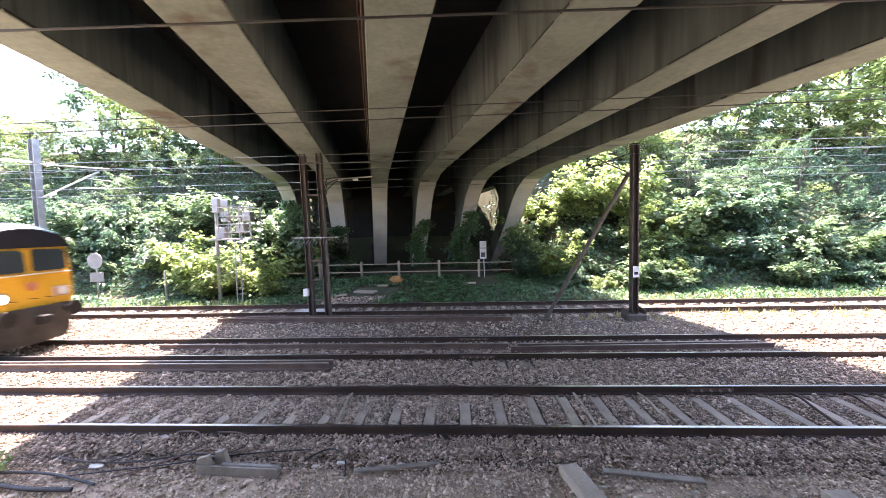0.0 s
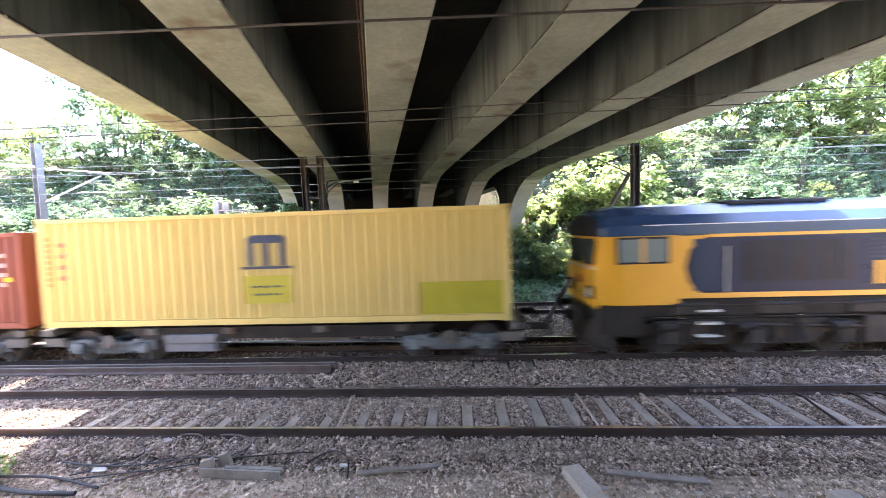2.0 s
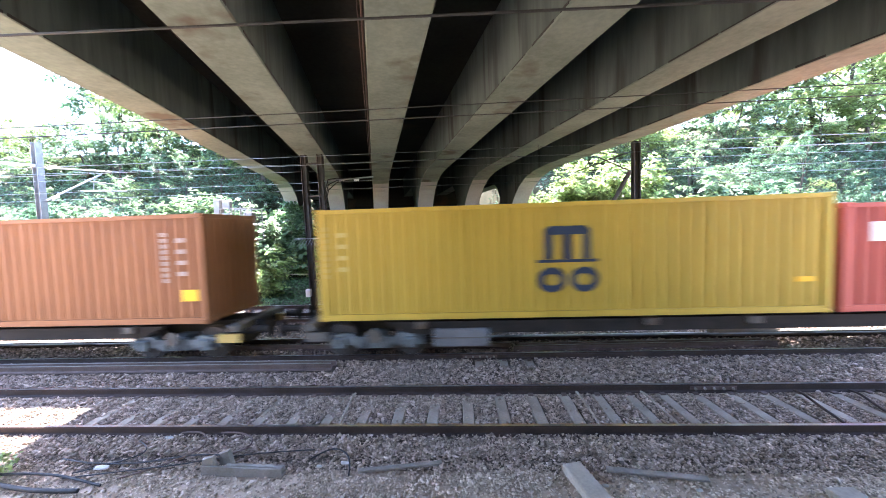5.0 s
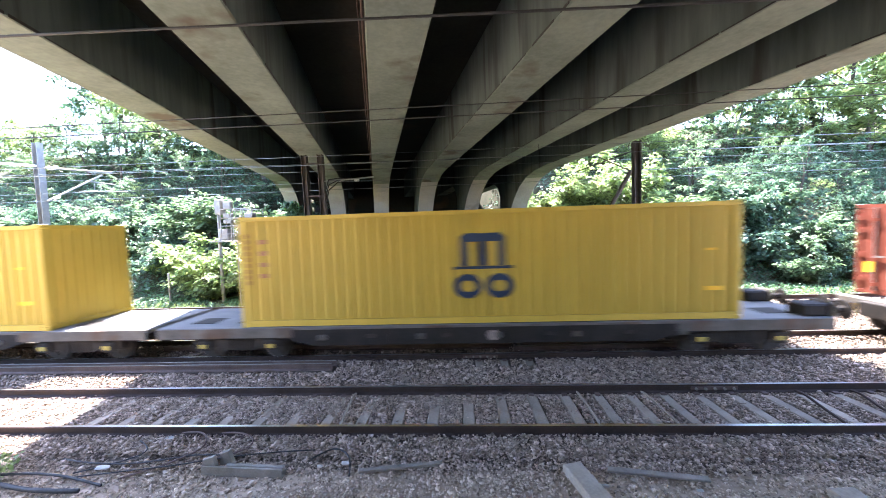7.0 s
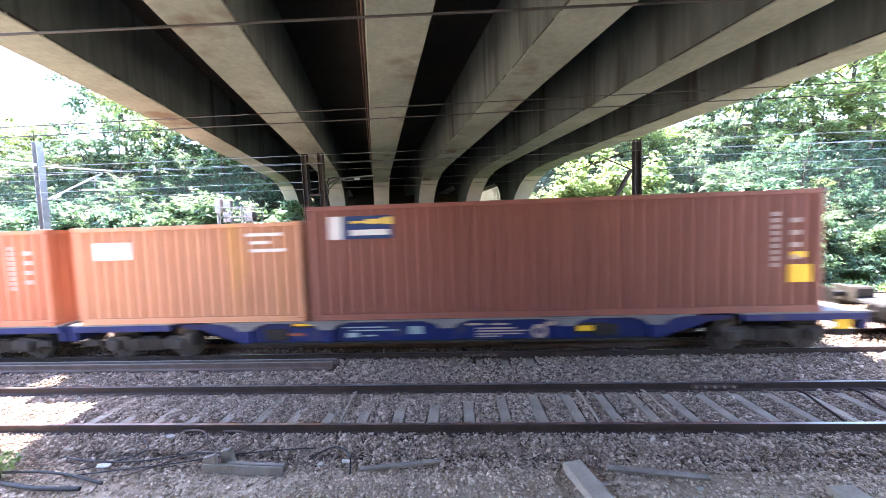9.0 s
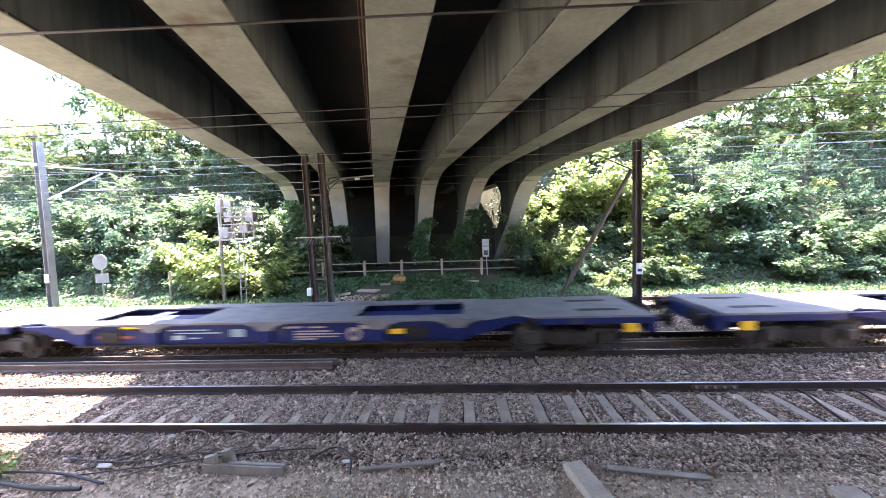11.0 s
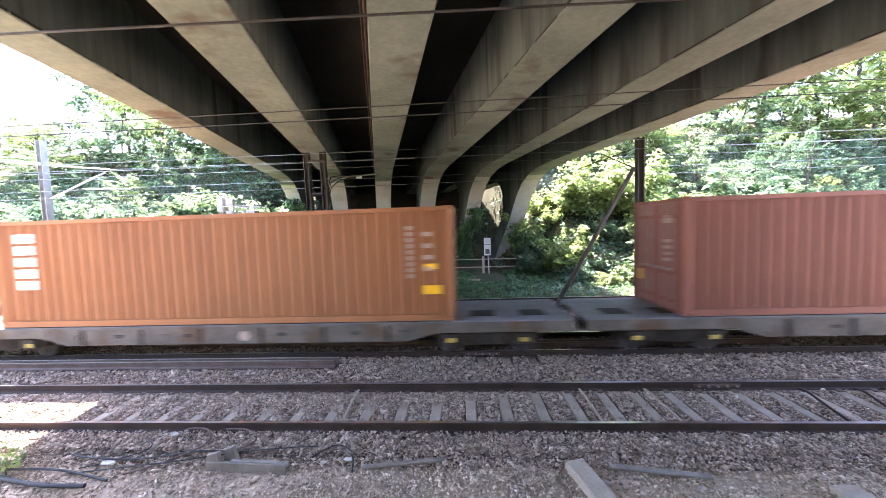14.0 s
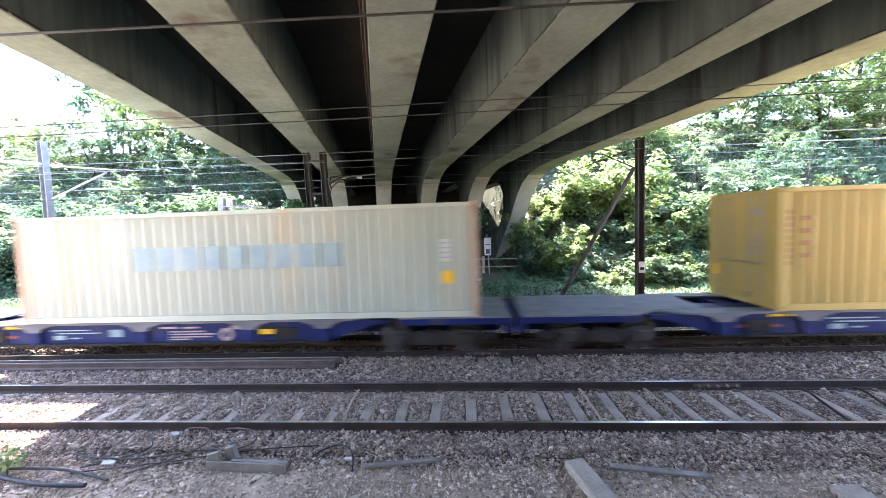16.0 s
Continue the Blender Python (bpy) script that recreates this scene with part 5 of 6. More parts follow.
def fishplate(x, y, n=5):
    f = holder("fishplate", x, y, 0)
    tagged(f, "bolted steel fishplate joining two rails", "fishplate", "fishplates")
    part("plate", boxed(-0.45, -0.035, -0.115, 0.45, -0.012, -0.045, bevel=0.006), SPARE, f)
    for i in range(n):
        xb = -0.36 + 0.72 * i / (n - 1)
        part("bolt", rodded((xb, -0.075, -0.08), (xb, -0.035, -0.08), 0.026, 6), JUNK, f)


fishplate(4.9, NEAR + 1.505)
fishplate(0.35, TRAIN)
fishplate(0.3, TRAIN + 1.505)


def ribbon(name, pts, r, material, label, category, group=""):
    """A smooth round cable through the points."""
    cu = bpy.data.curves.new(name, "CURVE")
    cu.dimensions, cu.bevel_depth, cu.bevel_resolution = "3D", r, 2
    sp = cu.splines.new("NURBS")
    sp.points.add(len(pts) - 1)
    for p, q in zip(sp.points, pts):
        p.co = (*q, 1)
    sp.use_endpoint_u, sp.order_u = True, 3
    cu.materials.append(material)
    ob = new(name, cu)
    tagged(ob, label, category, group)
    return ob


CABLES = "loose cables on the ground"
ribbon("cable", [(-7.4, 4.75, -0.16), (-6.77, 4.74, -0.12), (-6.26, 4.75, -0.12), (-5.76, 4.7, -0.13), (-5.2, 4.6, -0.18)], 0.018, RUBBER, "black cable lying on the dusty ground", "cable", CABLES)
ribbon("hose", [(-7.2, 4.7, -0.18), (-6.47, 4.5, -0.14), (-5.87, 4.42, -0.14), (-5.4, 4.48, -0.17)], 0.03, RUBBER, "thick black hose lying on the ground", "hose", CABLES)
ribbon("cable", [(-4.92, 5.75, -0.09), (-4.67, 5.74, -0.05), (-4.38, 5.62, -0.04), (-4.21, 5.35, -0.08), (-4.4, 5.15, -0.12), (-4.67, 4.96, -0.16), (-5.1, 4.75, -0.19)], 0.013, SPARE, "dull brown cable looping from the rail", "cable", CABLES)
ribbon("cable", [(-4.21, 5.75, -0.09), (-3.9, 5.70, -0.04), (-3.55, 5.56, -0.04), (-3.46, 5.40, -0.08), (-3.6, 5.26, -0.11), (-3.95, 5.1, -0.15)], 0.013, SPARE, "dull brown cable looping from the rail", "cable", CABLES)
ribbon("cable", [(-2.4, 5.15, -0.15), (-2.2, 5.33, -0.10), (-1.96, 5.3, -0.09), (-1.76, 5.1, -0.12), (-1.72, 4.83, -0.19)], 0.012, RUBBER, "thin black cable curled on the ballast", "cable", CABLES)
ribbon("cable", [(-5.5, 5.55, -0.11), (-5.0, 5.3, -0.10), (-5.4, 5.0, -0.14), (-5.9, 4.85, -0.18)], 0.010, RUBBER, "thin black cable curled on the ballast", "cable", CABLES)
for x0, x1 in ((-2.34, -2.25), (2.2, 2.2), (3.47, 3.48), (6.39, 6.09), (7.4, 7.0), (7.9, 7.6)):
    ribbon("bond_cable", [(x0, 7.25, -0.12), (x0, 7.1, -0.08), ((x0 + x1) / 2, 6.6, -0.09), (x1, 6.05, -0.08), (x1, 5.88, -0.12)], 0.022, SLEEPER if x0 < 5 else RAIL, "grey bond cable crossing between the rails", "cable", "bond cables")

ribbon("cable", [(-6.4, 5.15, -0.16), (-5.9, 5.02, -0.14), (-5.2, 5.0, -0.14), (-4.7, 5.08, -0.13), (-4.2, 5.22, -0.11), (-3.7, 5.18, -0.12)], 0.012, RUBBER, "thin black cable lying on the dusty ground", "cable", CABLES)
ribbon("cable", [(-5.9, 4.72, -0.17), (-5.1, 4.86, -0.15), (-4.4, 4.98, -0.14), (-3.9, 5.12, -0.13), (-3.1, 5.26, -0.11), (-2.4, 5.3, -0.10)], 0.010, RUBBER, "thin black cable lying on the dusty ground", "cable", CABLES)
b = holder("steel_bracket", -3.3, 4.92, -0.15, -3)
tagged(b, "grey steel angle bracket lying on the ballast", "bracket")
part("bar", prismed([(-0.09, -0.06), (0.09, -0.06), (0.09, -0.03), (-0.06, -0.03), (-0.06, 0.07), (-0.09, 0.07)], "x", -0.62, 0.62), JUNK, b)
part("bar", boxed(-0.3, 0.0, -0.02, 0.6, 0.06, 0.05, bevel=0.01), JUNK, b)
part("flange", prismed([(-0.64, -0.05), (-0.42, -0.05), (-0.46, 0.19), (-0.62, 0.14)], "y", -0.05, 0.02), JUNK, b)
part("flange", prismed([(-0.44, 0.0), (-0.24, 0.0), (-0.3, 0.21), (-0.42, 0.17)], "y", 0.06, 0.14), JUNK, b)
b = holder("concrete_post", 1.58, 4.40, -0.13, 14)
tagged(b, "grey square concrete post lying on the ground", "post")
part("shaft", boxed(-0.14, -0.75, -0.08, 0.14, 0.62, 0.05, bevel=0.018), SLEEPER, b)
b = holder("steel_strip", 2.53, 4.86, -0.15, -9)
tagged(b, "flat grey steel strip lying on the ballast", "metal strip")
part("strip", boxed(-0.63, -0.05, -0.02, 0.63, 0.05, 0.012, bevel=0.005), JUNK, b)
b = holder("steel_strip", -1.0, 4.98, -0.15, 9)
tagged(b, "bent grey steel strip lying on the ballast", "metal strip")
part("strip", boxed(-0.6, -0.035, -0.02, 0.6, 0.035, 0.02, bevel=0.005), JUNK, b)
b = holder("concrete_slab", 4.62, 4.46, -0.15, 3)
tagged(b, "small grey concrete slab lying on the ground", "slab")
part("slab", boxed(-0.17, -0.16, -0.06, 0.17, 0.14, 0.03, bevel=0.012), SLEEPER, b)
for x, y, a in ((-1.83, 5.06, 0.07), (-5.52, 4.93, 0.11), (-5.1, 5.7, 0.1), (1.75, 4.62, 0.05), (-2.2, 4.98, 0.04), (2.9, 4.55, 0.04)):
    lump("pale_stone", x, y, -0.15, a, a * 0.4, 0.02, PALE, "pale flat stone lying on the ballast", "stone", x, "pale stones")

# ---- plants ----
rng = np.random.default_rng(7)


def unit(v):
    return v / (np.linalg.norm(v, axis=1, keepdims=True) + 1e-9)


def leaves_at(p, along, nrm, size):
    """Folded pointed leaves: they start at p, point along and face nrm."""
    along = unit(along)
    across = unit(np.cross(nrm, along))
    face = np.cross(along, across)
    s = size * rng.uniform(0.6, 1.35, (len(p), 1))
    out = np.empty((len(p), 4, 3))
    out[:, 0] = p
    out[:, 1] = p + along * s * 0.42 + across * s * 0.36 + face * s * 0.08
    out[:, 2] = p + along * s - face * s * 0.14
    out[:, 3] = p + along * s * 0.42 - across * s * 0.36 + face * s * 0.08
    return out.reshape(-1, 3)


def leaf_blades(centres, normals, size, spread=0.35):
    """Loose leaves at the centres, turned about the normals at random."""
    nr = unit(normals + rng.normal(0, spread, centres.shape))
    return leaves_at(centres, np.cross(nr, rng.normal(0, 1, centres.shape)), nr, size)


def sprays(start, heading, length, per, leaf, droop=0.35):
    """Leaves set left and right along drooping twigs."""
    s = np.tile((np.arange(per) + 0.6) / per, len(start))[:, None]
    b, h, ln = (np.repeat(v, per, 0) for v in (start, heading, length))
    p = b + h * ln * s
    p[:, 2:] -= droop * ln * s * s
    side = unit(np.cross(h, np.array([0, 0, 1.0]) + rng.normal(0, 0.05, h.shape)))
    side *= np.where(np.arange(len(p)) % 2, 1.0, -1.0)[:, None]
    along = side * 0.85 + h * 0.55 + rng.normal(0, 0.28, p.shape)
    along[:, 2] -= 0.22 + 0.3 * s[:, 0] * droop
    nrm = np.repeat(rng.normal(0, 0.28, start.shape), per, 0) + rng.normal(0, 0.25, p.shape) + np.array([0, 0, 1.0]) + h * 0.25
    return leaves_at(p + rng.normal(0, leaf * 0.35, p.shape), along, nrm, leaf)


def plant(name, label, category, stems, twigs, per, height, lean, twig, leaf, material, trunk_r=0.0, trunk_h=0.0):
    """Arching stems that carry leafy twigs; with trunk_h the stems leave a trunk as limbs."""
    t = holder(name)
    tagged(t, label, category, category + "s on the bank")
    if trunk_h:
        bm = bmesh.new()
        bend = rng.normal(0, 0.05, 2) * trunk_h
        rings = [(0, 0, -0.6), (bend[0] * 0.3, bend[1] * 0.3, trunk_h * 0.45), (bend[0], bend[1], trunk_h)]
        for k, (a, b) in enumerate(zip(rings, rings[1:])):
            rod(bm, a, b, trunk_r * (1 - 0.4 * k), 8, trunk_r * (0.6 - 0.4 * k))
        part("trunk", bm, BARK, t)
    start, heading, length = [], [], []
    for k in range(stems):
        f = k / stems
        az = 2.4 * k + rng.uniform(-0.5, 0.5)
        out = np.array([math.cos(az), math.sin(az), 0])
        if trunk_h:
            base, ln = np.array([0, 0, trunk_h * (0.22 + 0.8 * f)]), height * (1.0 - 0.5 * abs(f - 0.3)) * rng.uniform(0.7, 1.15)
            tilt = lean * (1.15 - 0.95 * f)
        else:
            base, ln, tilt = out * 0.12 * rng.uniform(0, 1), height * rng.uniform(0.5, 1.05), lean * rng.uniform(0.1, 1.1)

        def at(s):
            s = np.asarray(s, float).reshape(-1, 1)
            return base + ln * (out * tilt * (s + 0.35 * s * s) + np.array([0, 0, 1.0]) * s * (1 - 0.42 * tilt * s)) / math.sqrt(1 + tilt * tilt)
        if k % 3 == 0 or (trunk_h and k % 2 == 0):
            r = (trunk_r * 0.27 if trunk_h else 0.022)
            bm = bmesh.new()
            pts = at([0, 0.35, 0.7, 1.0])
            for q, (a, b) in enumerate(zip(pts, pts[1:])):
                rod(bm, a, b, r * (1 - 0.28 * q), 4, r * (0.72 - 0.28 * q))
            part("limb", bm, BARK, t)
        s = rng.uniform(0.12 if not trunk_h else 0.3, 1.0, twigs) ** 0.8
        start.append(at(s))
        turn = az + rng.normal(0, 1.25, twigs)
        h = np.stack([np.cos(turn), np.sin(turn), rng.uniform(0.0, 0.7, twigs)], 1)
        heading.append(unit(h))
        length.append((twig * (1.2 - 0.65 * s) * rng.uniform(0.6, 1.35, twigs))[:, None])
    v = sprays(np.concatenate(start), np.concatenate(heading), np.concatenate(length), per, leaf)
    tagged(raw("crown", v, 4, material, t), kind="stuff")
    return t


# Dark, mid and pale leaves also stand for shaded and sunlit foliage.
TONES = ((LEAF_DARK, "dark green"), (LEAF_MID, "mid green"), (LEAF_LIGHT, "yellow-green"))
TREES = [plant("tree", tone + " leafy tree in summer leaf on the bank", "tree", 16, 14, 15, 3.9, 1.15, 1.35, 0.20, m, 0.17, 5.4) for _ in range(2) for m, tone in TONES]
BUSHES = [plant("bush", tone + " bush with long leafy sprays on the bank", "bush", n, 13, 14, h, 0.75, 0.62, 0.165, m) for n, h in ((15, 2.5), (19, 2.1)) for m, tone in TONES]
FAR_TREES = [plant("tree", tone + " tall tree in summer leaf high on the bank", "tree", 16, 13, 12, 4.2, 1.1, 1.6, 0.30, m, 0.18, 6.0) for _ in range(2) for m, tone in TONES]
used = set()


def put(kinds, i, x, y, s, sink, g):
    ob = kinds[i + 3 * int(g.integers(0, 2))]
    m = pose(x, y, ground_z(x, y) - sink, 0, 0, g.uniform(0, 360)) @ pose(0, 0, 0, g.uniform(-8, 8), g.uniform(-8, 8), 0) @ Matrix.Diagonal((s * g.uniform(0.85, 1.2), s, s * g.uniform(0.8, 1.3), 1))
    if ob.name in used:
        copy_thing(ob, m)
    else:
        used.add(ob.name)
        ob.matrix_basis = m


def row(kinds, pick, x0, x1, step, y, s, sink=0.0):
    g = np.random.default_rng(int(100 * y + 7 * abs(x0)))
    x = x0
    while x < x1:
        put(kinds, int(g.choice(3, p=pick)), x + g.uniform(-0.5, 0.5) * step, y + g.uniform(-1.0, 1.0), s * g.uniform(0.65, 1.35), sink, g)
        x += step


# the sunny side beyond the bridge; leaf tones carry sunlit and shaded patches
row(BUSHES, (0.7, 0.3, 0.0), 4.3, 5.6, 0.9, 21.5, 0.6)
row(BUSHES, (0.1, 0.4, 0.5), 6.4, 15, 1.5, 20.6, 0.85)
row(BUSHES, (0.4, 0.45, 0.15), 15, 34, 1.5, 20.6, 0.85)
row(BUSHES, (0.05, 0.3, 0.65), 7.0, 16, 1.6, 22.3, 1.15)
row(BUSHES, (0.5, 0.35, 0.15), 16, 36, 1.6, 22.3, 1.15)
row(BUSHES, (0.1, 0.35, 0.55), 7.6, 17, 2.2, 24.2, 1.5)
row(BUSHES, (0.5, 0.4, 0.1), 17, 38, 2.2, 24.2, 1.5)
row(TREES, (0.05, 0.35, 0.6), 8.6, 17, 2.4, 26.5, 0.52, 0.9)
row(TREES, (0.5, 0.4, 0.1), 17, 42, 2.7, 26.5, 0.54, 0.9)
row(TREES, (0.35, 0.35, 0.3), 9.0, 46, 3.4, 29.5, 0.60, 0.9)
row(FAR_TREES, (0.0, 0.2, 0.8), 9.5, 54, 3.0, 33.0, 0.84, 0.9)
row(FAR_TREES, (0.0, 0.2, 0.8), 6.0, 62, 3.1, 38.0, 1.13, 0.9)
row(BUSHES, (0.25, 0.45, 0.3), 6.2, 14, 1.3, 19.9, 0.62)
row(BUSHES, (0.5, 0.4, 0.1), 14, 34, 1.3, 19.9, 0.66)
row(BUSHES, (0.5, 0.4, 0.1), 3.9, 5.6, 0.8, 22.6, 0.8)
row(BUSHES, (0.0, 0.2, 0.8), 4.8, 7.4, 1.1, 24.8, 0.95)
row(BUSHES, (0.0, 0.1, 0.9), 4.8, 9.6, 1.2, 26.6, 1.3)
# the other side; paler far trees put haze into their leaf tone
row(BUSHES, (0.55, 0.4, 0.05), -34, -13.0, 1.5, 20.9, 0.8)
row(BUSHES, (0.0, 0.1, 0.9), -15.6, -10.6, 0.95, 19.3, 0.95)
row(BUSHES, (0.45, 0.55, 0.0), -38, -12.4, 1.8, 22.6, 1.2)
row(BUSHES, (0.4, 0.6, 0.0), -40, -12.6, 1.9, 24.4, 1.5)
row(TREES, (0.3, 0.6, 0.1), -46, -12.8, 2.5, 26.8, 0.56, 0.9)
row(TREES, (0.3, 0.5, 0.2), -50, -13.5, 2.7, 30.0, 0.74, 0.9)
row(FAR_TREES, (0.0, 0.35, 0.65), -58, -36, 2.8, 34.5, 0.66, 0.9)
row(FAR_TREES, (0.15, 0.5, 0.35), -36, -14.5, 2.0, 34.0, 0.92, 0.9)
row(FAR_TREES, (0.0, 0.2, 0.8), -62, -40, 3.4, 39.0, 0.66, 0.9)
row(FAR_TREES, (0.05, 0.35, 0.6), -40, -16.0, 2.6, 40.0, 1.05, 0.9)
# seen between and behind the legs
row(BUSHES, (0.6, 0.3, 0.1), -10.5, -8.8, 1.2, 24.5, 0.9)
row(BUSHES, (0.8, 0.2, 0.0), 2.6, 3.6, 0.8, 24.6, 0.5)
row(TREES, (0.1, 0.4, 0.5), 4.6, 7.5, 2.6, 33.0, 0.5)


for k, ob in enumerate(o for o in TREES + BUSHES + FAR_TREES if o.name not in used):
    ob.matrix_basis = pose(26 + 3.1 * k, 35.5, ground_z(26 + 3.1 * k, 35.5) - 0.3)


def scatter(name, n, x0, x1, y0, y1, leaf, material, label, category, keep=None, lift=0.08, up=0.8):
    x, y = rng.uniform(x0, x1, n), rng.uniform(y0, y1, n)
    pts = [(a, b, ground_z(a, b) + lift * rng.uniform(0.3, 1.6)) for a, b in zip(x, y) if keep is None or keep(a, b)]
    p = np.array(pts)
    ob = raw(name, leaf_blades(p, np.tile([0, -0.15, up], (len(p), 1)), leaf, 0.4), 4, material)
    tagged(ob, label, category, kind="stuff")


def ivy_here(x, y):
    path = abs(x + 5.6 - (y - 17) * 0.3) < 1.3 and y < 20.6
    return not path and noise.noise(Vector((x * 0.35, y * 0.5, 5))) > -0.32


scatter("ivy_ground_cover", 80000, -34, 34, 16.5, 24.0, 0.13, IVY, "dark green ivy covering the ground behind the tracks", "ivy", ivy_here)
scatter("bank_undergrowth", 42000, -46, 48, 19.6, 36, 0.24, LEAF_DARK, "dark undergrowth covering the bank under the trees", "undergrowth", lambda x, y: not -7 < x - SKEW * y < 10.0, 0.3)


def climbing_ivy(u, z0, z1, n, wide):
    """Ivy on the front of one raking leg."""
    f = rng.uniform(0, 1, n) ** 1.2
    z = z0 + (z1 - z0) * f
    y = 31.0 - (z + 0.5) * (4.4 / 4.05) - rng.uniform(0.05, 0.5, n) * (1 - 0.5 * f)
    x = u + SKEW * y + rng.normal(0, wide, n) * (1 - 0.35 * f) * (0.55 + 0.6 * np.abs(np.sin(z * 2.3 + u))) + 0.3 * np.sin(z * 1.7 + 2 * u)
    ob = raw("climbing_ivy", leaf_blades(np.stack([x, y, z], 1), np.tile([0, -0.8, 0.4], (n, 1)), 0.16, 0.5), 4, IVY)
    tagged(ob, "dark ivy climbing a concrete bridge leg", "ivy", "ivy on the legs", kind="stuff")


climbing_ivy(-5.83, 0, 5.4, 5200, 0.62)
climbing_ivy(-2.70, 0, 3.6, 2400, 0.5)
climbing_ivy(3.60, 0, 3.9, 2800, 0.42)
climbing_ivy(6.87, 0, 4.4, 3400, 0.5)


def tufts(name, n, x0, x1, y0, y1, h, material, label):
    """Blades of weed and grass, three in a tuft."""
    x, y = rng.uniform(x0, x1, n), rng.uniform(y0, y1, n)
    base = np.stack([x, y, np.array([ground_z(a, b) for a, b in zip(x, y)]) - 0.02], 1).repeat(5, 0)
    base[:, :2] += rng.normal(0, 0.05, (len(base), 2))
    tip = base + np.stack([rng.normal(0, 0.35, len(base)), rng.normal(0, 0.25, len(base)), np.ones(len(base))], 1) * h * rng.uniform(0.4, 1.3, (len(base), 1))
    side = np.stack([rng.normal(0, 1, len(base)), rng.normal(0, 0.6, len(base)), np.zeros(len(base))], 1)
    side *= 0.012 / (np.linalg.norm(side, axis=1, keepdims=True) + 1e-9)
    q = np.empty((len(base), 4, 3))
    q[:, 0], q[:, 1], q[:, 2], q[:, 3] = base - side, base + side, tip + side * 0.3, tip - side * 0.3
    tagged(raw(name, q.reshape(-1, 3), 4, material), label, "grass", kind="stuff")


STRAW = surface("dry_grass", (0.22, 0.22, 0.07), (0.36, 0.34, 0.14), 2, 0.7, 0, vary=0.3, island=True, translucent=0.3)
tufts("grass_tufts", 220, 5, 30, 16.0, 17.4, 0.3, STRAW, "dry yellowish grass tufts along the far track")
tufts("grass_tufts", 300, -30, -9, 16.0, 17.2, 0.28, LEAF_LIGHT, "green grass tufts along the far track")
tufts("grass_tufts", 160, 4, 26, 13.2, 14.2, 0.22, STRAW, "dry yellowish grass tufts in the ballast")

# ---- ballast ----
SHARD = np.array([(1, 0, 0), (-1, 0, 0), (0, 1, 0), (0, -1, 0), (0, 0, 1), (0, 0, -1)], float)
FACES = np.array([(0, 2, 4), (2, 1, 4), (1, 3, 4), (3, 0, 4), (2, 0, 5), (1, 2, 5), (3, 1, 5), (0, 3, 5)])


def stones(name, per_m2, y0, y1, reach, size, top, label, heap=0.03, free=None, material=STONE):
    """Broken angular stones strewn between y0 and y1, piled up to top."""
    n = int(per_m2 * (y1 - y0) * 2 * reach)
    x, y = rng.uniform(-reach, reach, n), rng.uniform(y0, y1, n)
    if free is not None:
        k = free(x, y)
        x, y = x[k], y[k]
        n = len(x)
    z = top + rng.uniform(-heap, heap * 0.6, n)
    q = rng.normal(0, 1, (n, 4))
    q /= np.linalg.norm(q, axis=1, keepdims=True)
    w, a, b, c = q.T
    rot = np.stack([np.stack([1 - 2 * (b * b + c * c), 2 * (a * b - c * w), 2 * (a * c + b * w)], 1),
                    np.stack([2 * (a * b + c * w), 1 - 2 * (a * a + c * c), 2 * (b * c - a * w)], 1),
                    np.stack([2 * (a * c - b * w), 2 * (b * c + a * w), 1 - 2 * (a * a + b * b)], 1)], 1)
    s = size * rng.lognormal(0, 0.35, (n, 1, 1)) * rng.uniform(0.5, 1.3, (n, 1, 3)) * 0.5
    v = (SHARD[None] * rng.uniform(0.8, 1.2, (n, 6, 1)) + rng.uniform(-0.28, 0.28, (n, 6, 3))) * s * 1.25
    v = np.einsum("nij,nkj->nki", rot, v) * np.array([1.1, 1.1, 0.7]) + np.stack([x, y, z], 1)[:, None]
    me = bpy.data.meshes.new(name)
    me.vertices.add(n * 6)
    me.vertices.foreach_set("co", v.astype(np.float32).ravel())
    idx = (FACES[None] + 6 * np.arange(n)[:, None, None]).astype(np.int32).ravel()
    me.loops.add(len(idx))
    me.loops.foreach_set("vertex_index", idx)
    me.polygons.add(n * 8)
    me.polygons.foreach_set("loop_start", np.arange(n * 8, dtype=np.int32) * 3)
    me.update(calc_edges=True)
    me.materials.append(material)
    tagged(new(name, me), label, "ballast", kind="stuff")


def between_sleepers(x, y):
    k = np.abs((x + 25.15 + 0.3225) % 0.645 - 0.3225)
    return (k > 0.125) | (y > np.clip(6.8 + 0.2 * x, 6.3, 7.12) + 0.25 * rng.uniform(0, 1, len(x))) | (rng.uniform(0, 1, len(x)) < 0.03)


stones("ballast_foreground", 1500, 3.85, 5.15, 7.5, 0.026, -0.20, "small grey ballast stones on dusty ground", 0.015, lambda x, y: rng.uniform(0, 1, len(x)) < np.clip(0.62 + 0.5 * np.sin(x * 1.9 + 1.3 * np.sin(y * 3.1)) * np.sin(y * 4.2 + 0.8 * x) + 0.5 * (y - 4.6), 0.42, 1), DUSTY_STONE)
def patchy(x, y):
    f = 0.6 + 0.55 * np.sin(x * 1.3 + 1.7 * np.sin(y * 2.3)) * np.sin(y * 3.4 + 0.9 * x + 1.0)
    return rng.uniform(0, 1, len(x)) < np.clip(f + 1.4 * (y - 5.15), 0.22, 1)


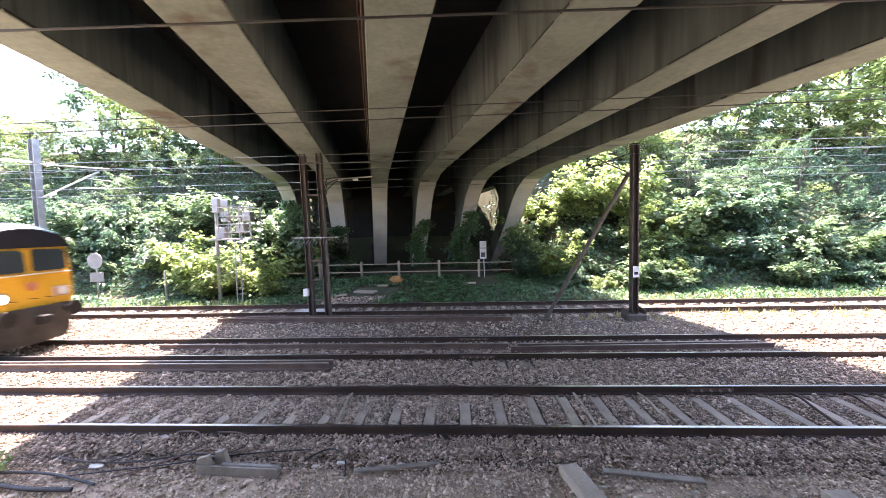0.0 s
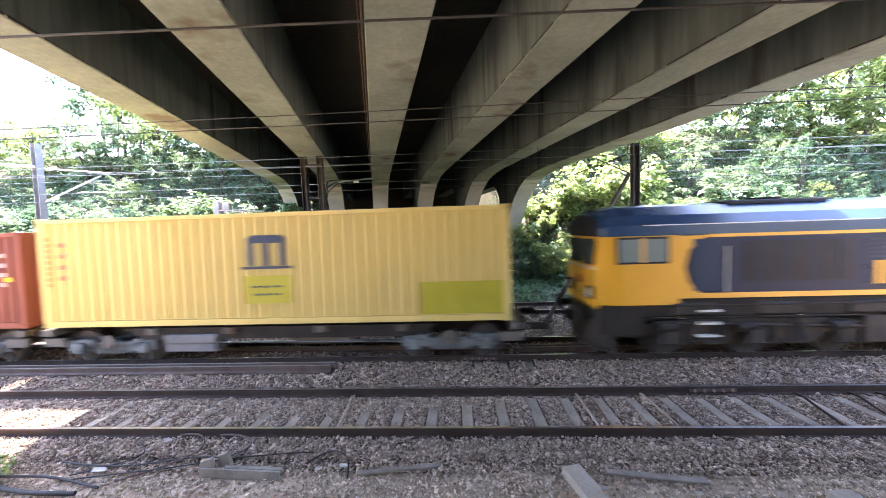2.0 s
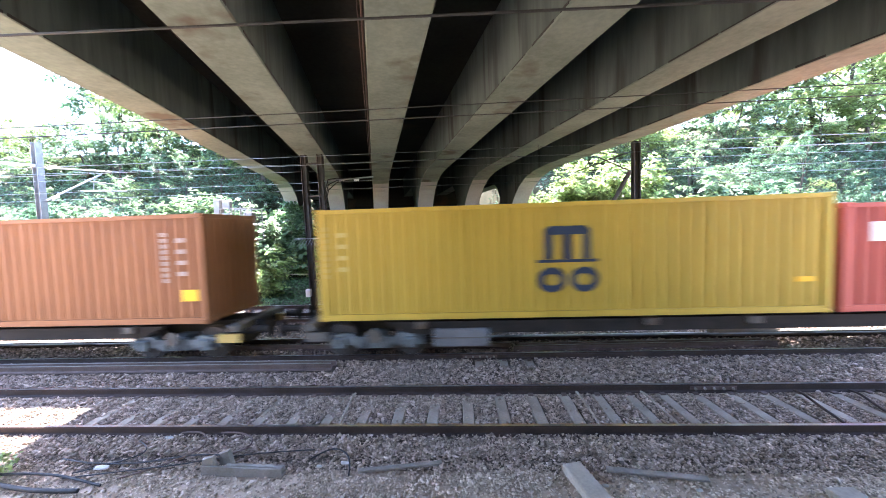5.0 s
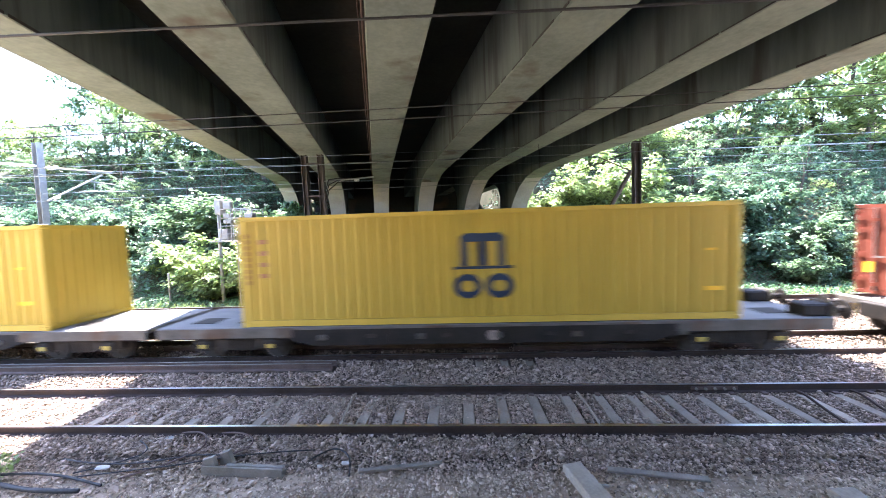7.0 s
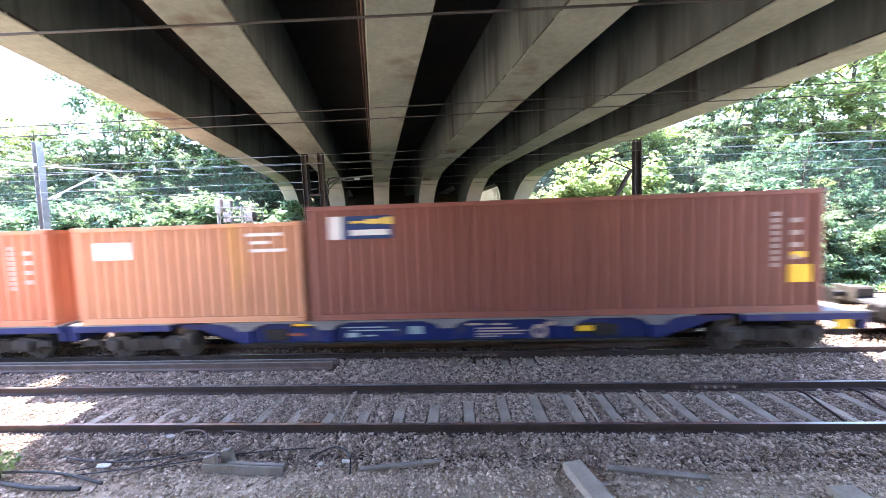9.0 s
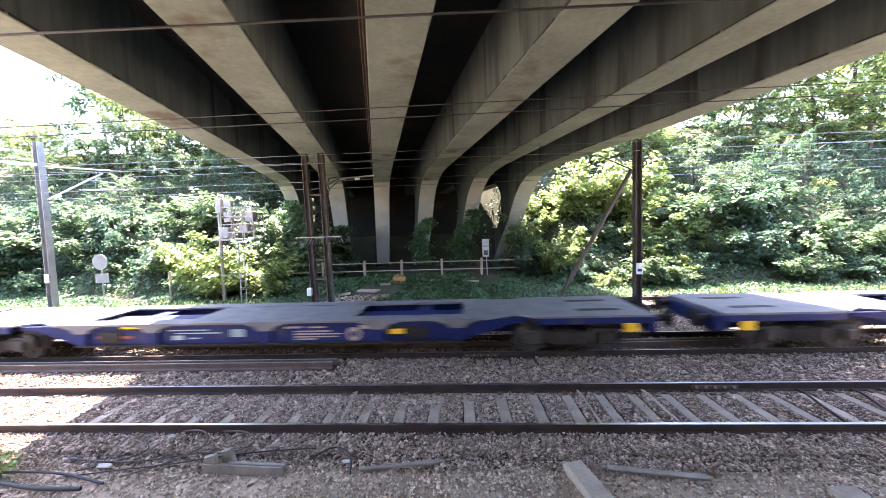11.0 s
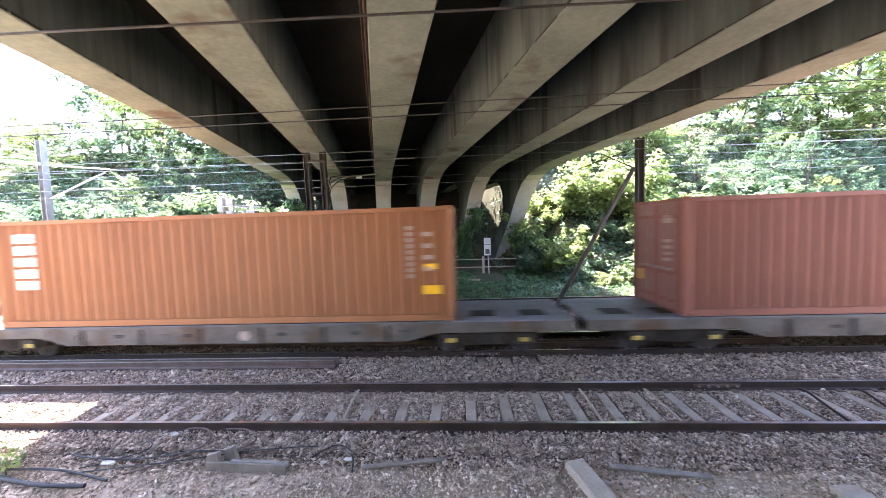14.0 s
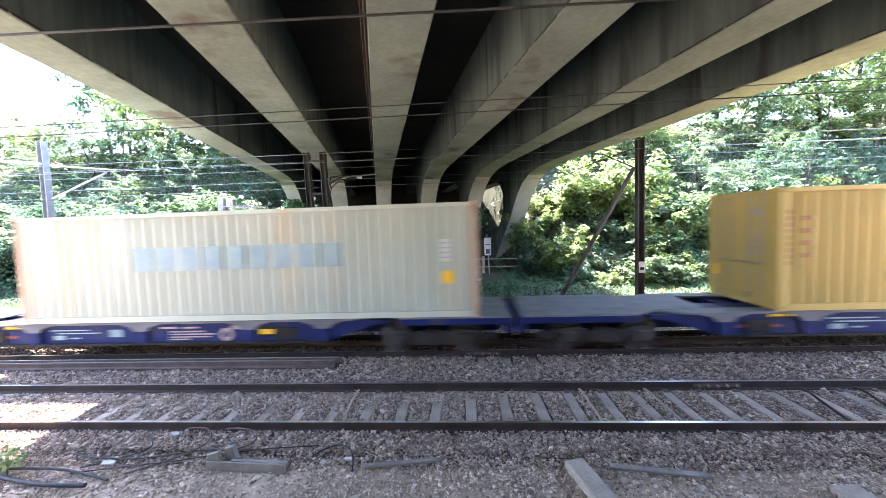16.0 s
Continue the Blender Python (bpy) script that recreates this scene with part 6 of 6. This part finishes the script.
stones("ballast_shoulder", 1750, 4.9, 5.5, 9.5, 0.030, -0.18, "grey broken ballast stones beside the near rail", 0.03, patchy)
stones("ballast_shoulder", 1500, 5.26, 5.77, 9.5, 0.031, -0.142, "grey broken ballast stones heaped over the sleeper ends", 0.025)
stones("ballast_near_track", 1620, 5.85, 7.29, 11.0, 0.031, -0.172, "grey broken ballast stones between the sleepers", 0.025, between_sleepers)
stones("ballast_six_foot", 720, 7.36, 9.22, 13.5, 0.039, -0.14, "grey broken ballast stones between two tracks", 0.03, lambda x, y: ((x > -3.25) | (y < 8.46) | (y > 8.92)) & ((x < -0.1) | (x > 1.75) | (y < 8.74) | (np.abs((x + 40 + 0.325) % 0.65 - 0.325) > 0.14)))
stones("ballast_middle_track", 260, 9.3, 10.72, 16.0, 0.05, -0.15, "grey broken ballast stones in the middle track", 0.03)
stones("ballast_far", 150, 10.8, 14.3, 20.0, 0.044, -0.19, "grey broken ballast stones before the far track", 0.03)
stones("path_rubble", 110, 16.5, 18.6, 8.5, 0.07, -0.18, "grey rubble on the bare path beside the far track", 0.03, lambda x, y: np.abs(x + 5.6 - (y - 17) * 0.3) < 1.7)
stones("ballast_far_track", 50, 14.4, 16.6, 30.0, 0.06, -0.2, "grey broken ballast stones along the far track", 0.03)

weed = holder("weed", -6.95, 4.74, -0.2)
tagged(weed, "small green weed growing by the near track", "weed")
wp = rng.normal(0, 1, (160, 3)) * np.array([0.13, 0.1, 0.07]) + np.array([0, 0, 0.22])
tagged(raw("leaves", leaf_blades(wp, np.tile([0, -0.3, 0.9], (160, 1)), 0.07, 0.5), 4, LEAF_LIGHT, weed), kind="stuff")
part("stem", rodded((0, 0, -0.05), (0.02, 0, 0.25), 0.008, 5), BARK, weed)


def motions():
    times = [i * 0.5 for i in range(33)]
    for thing, x in MOVERS:
        z = thing.matrix_basis.translation.z
        walk(thing, [(t, pose(x + run(t), AXIS, z)) for t in times])
    ticks = [i / FPS for i in range(16 * FPS + 1)]
    for wheel, x, radius in WHEELSETS:
        walk(wheel, [(t, pose(x, 0, radius, 0, math.degrees(run(t) / radius) % 360)) for t in ticks])


motions()
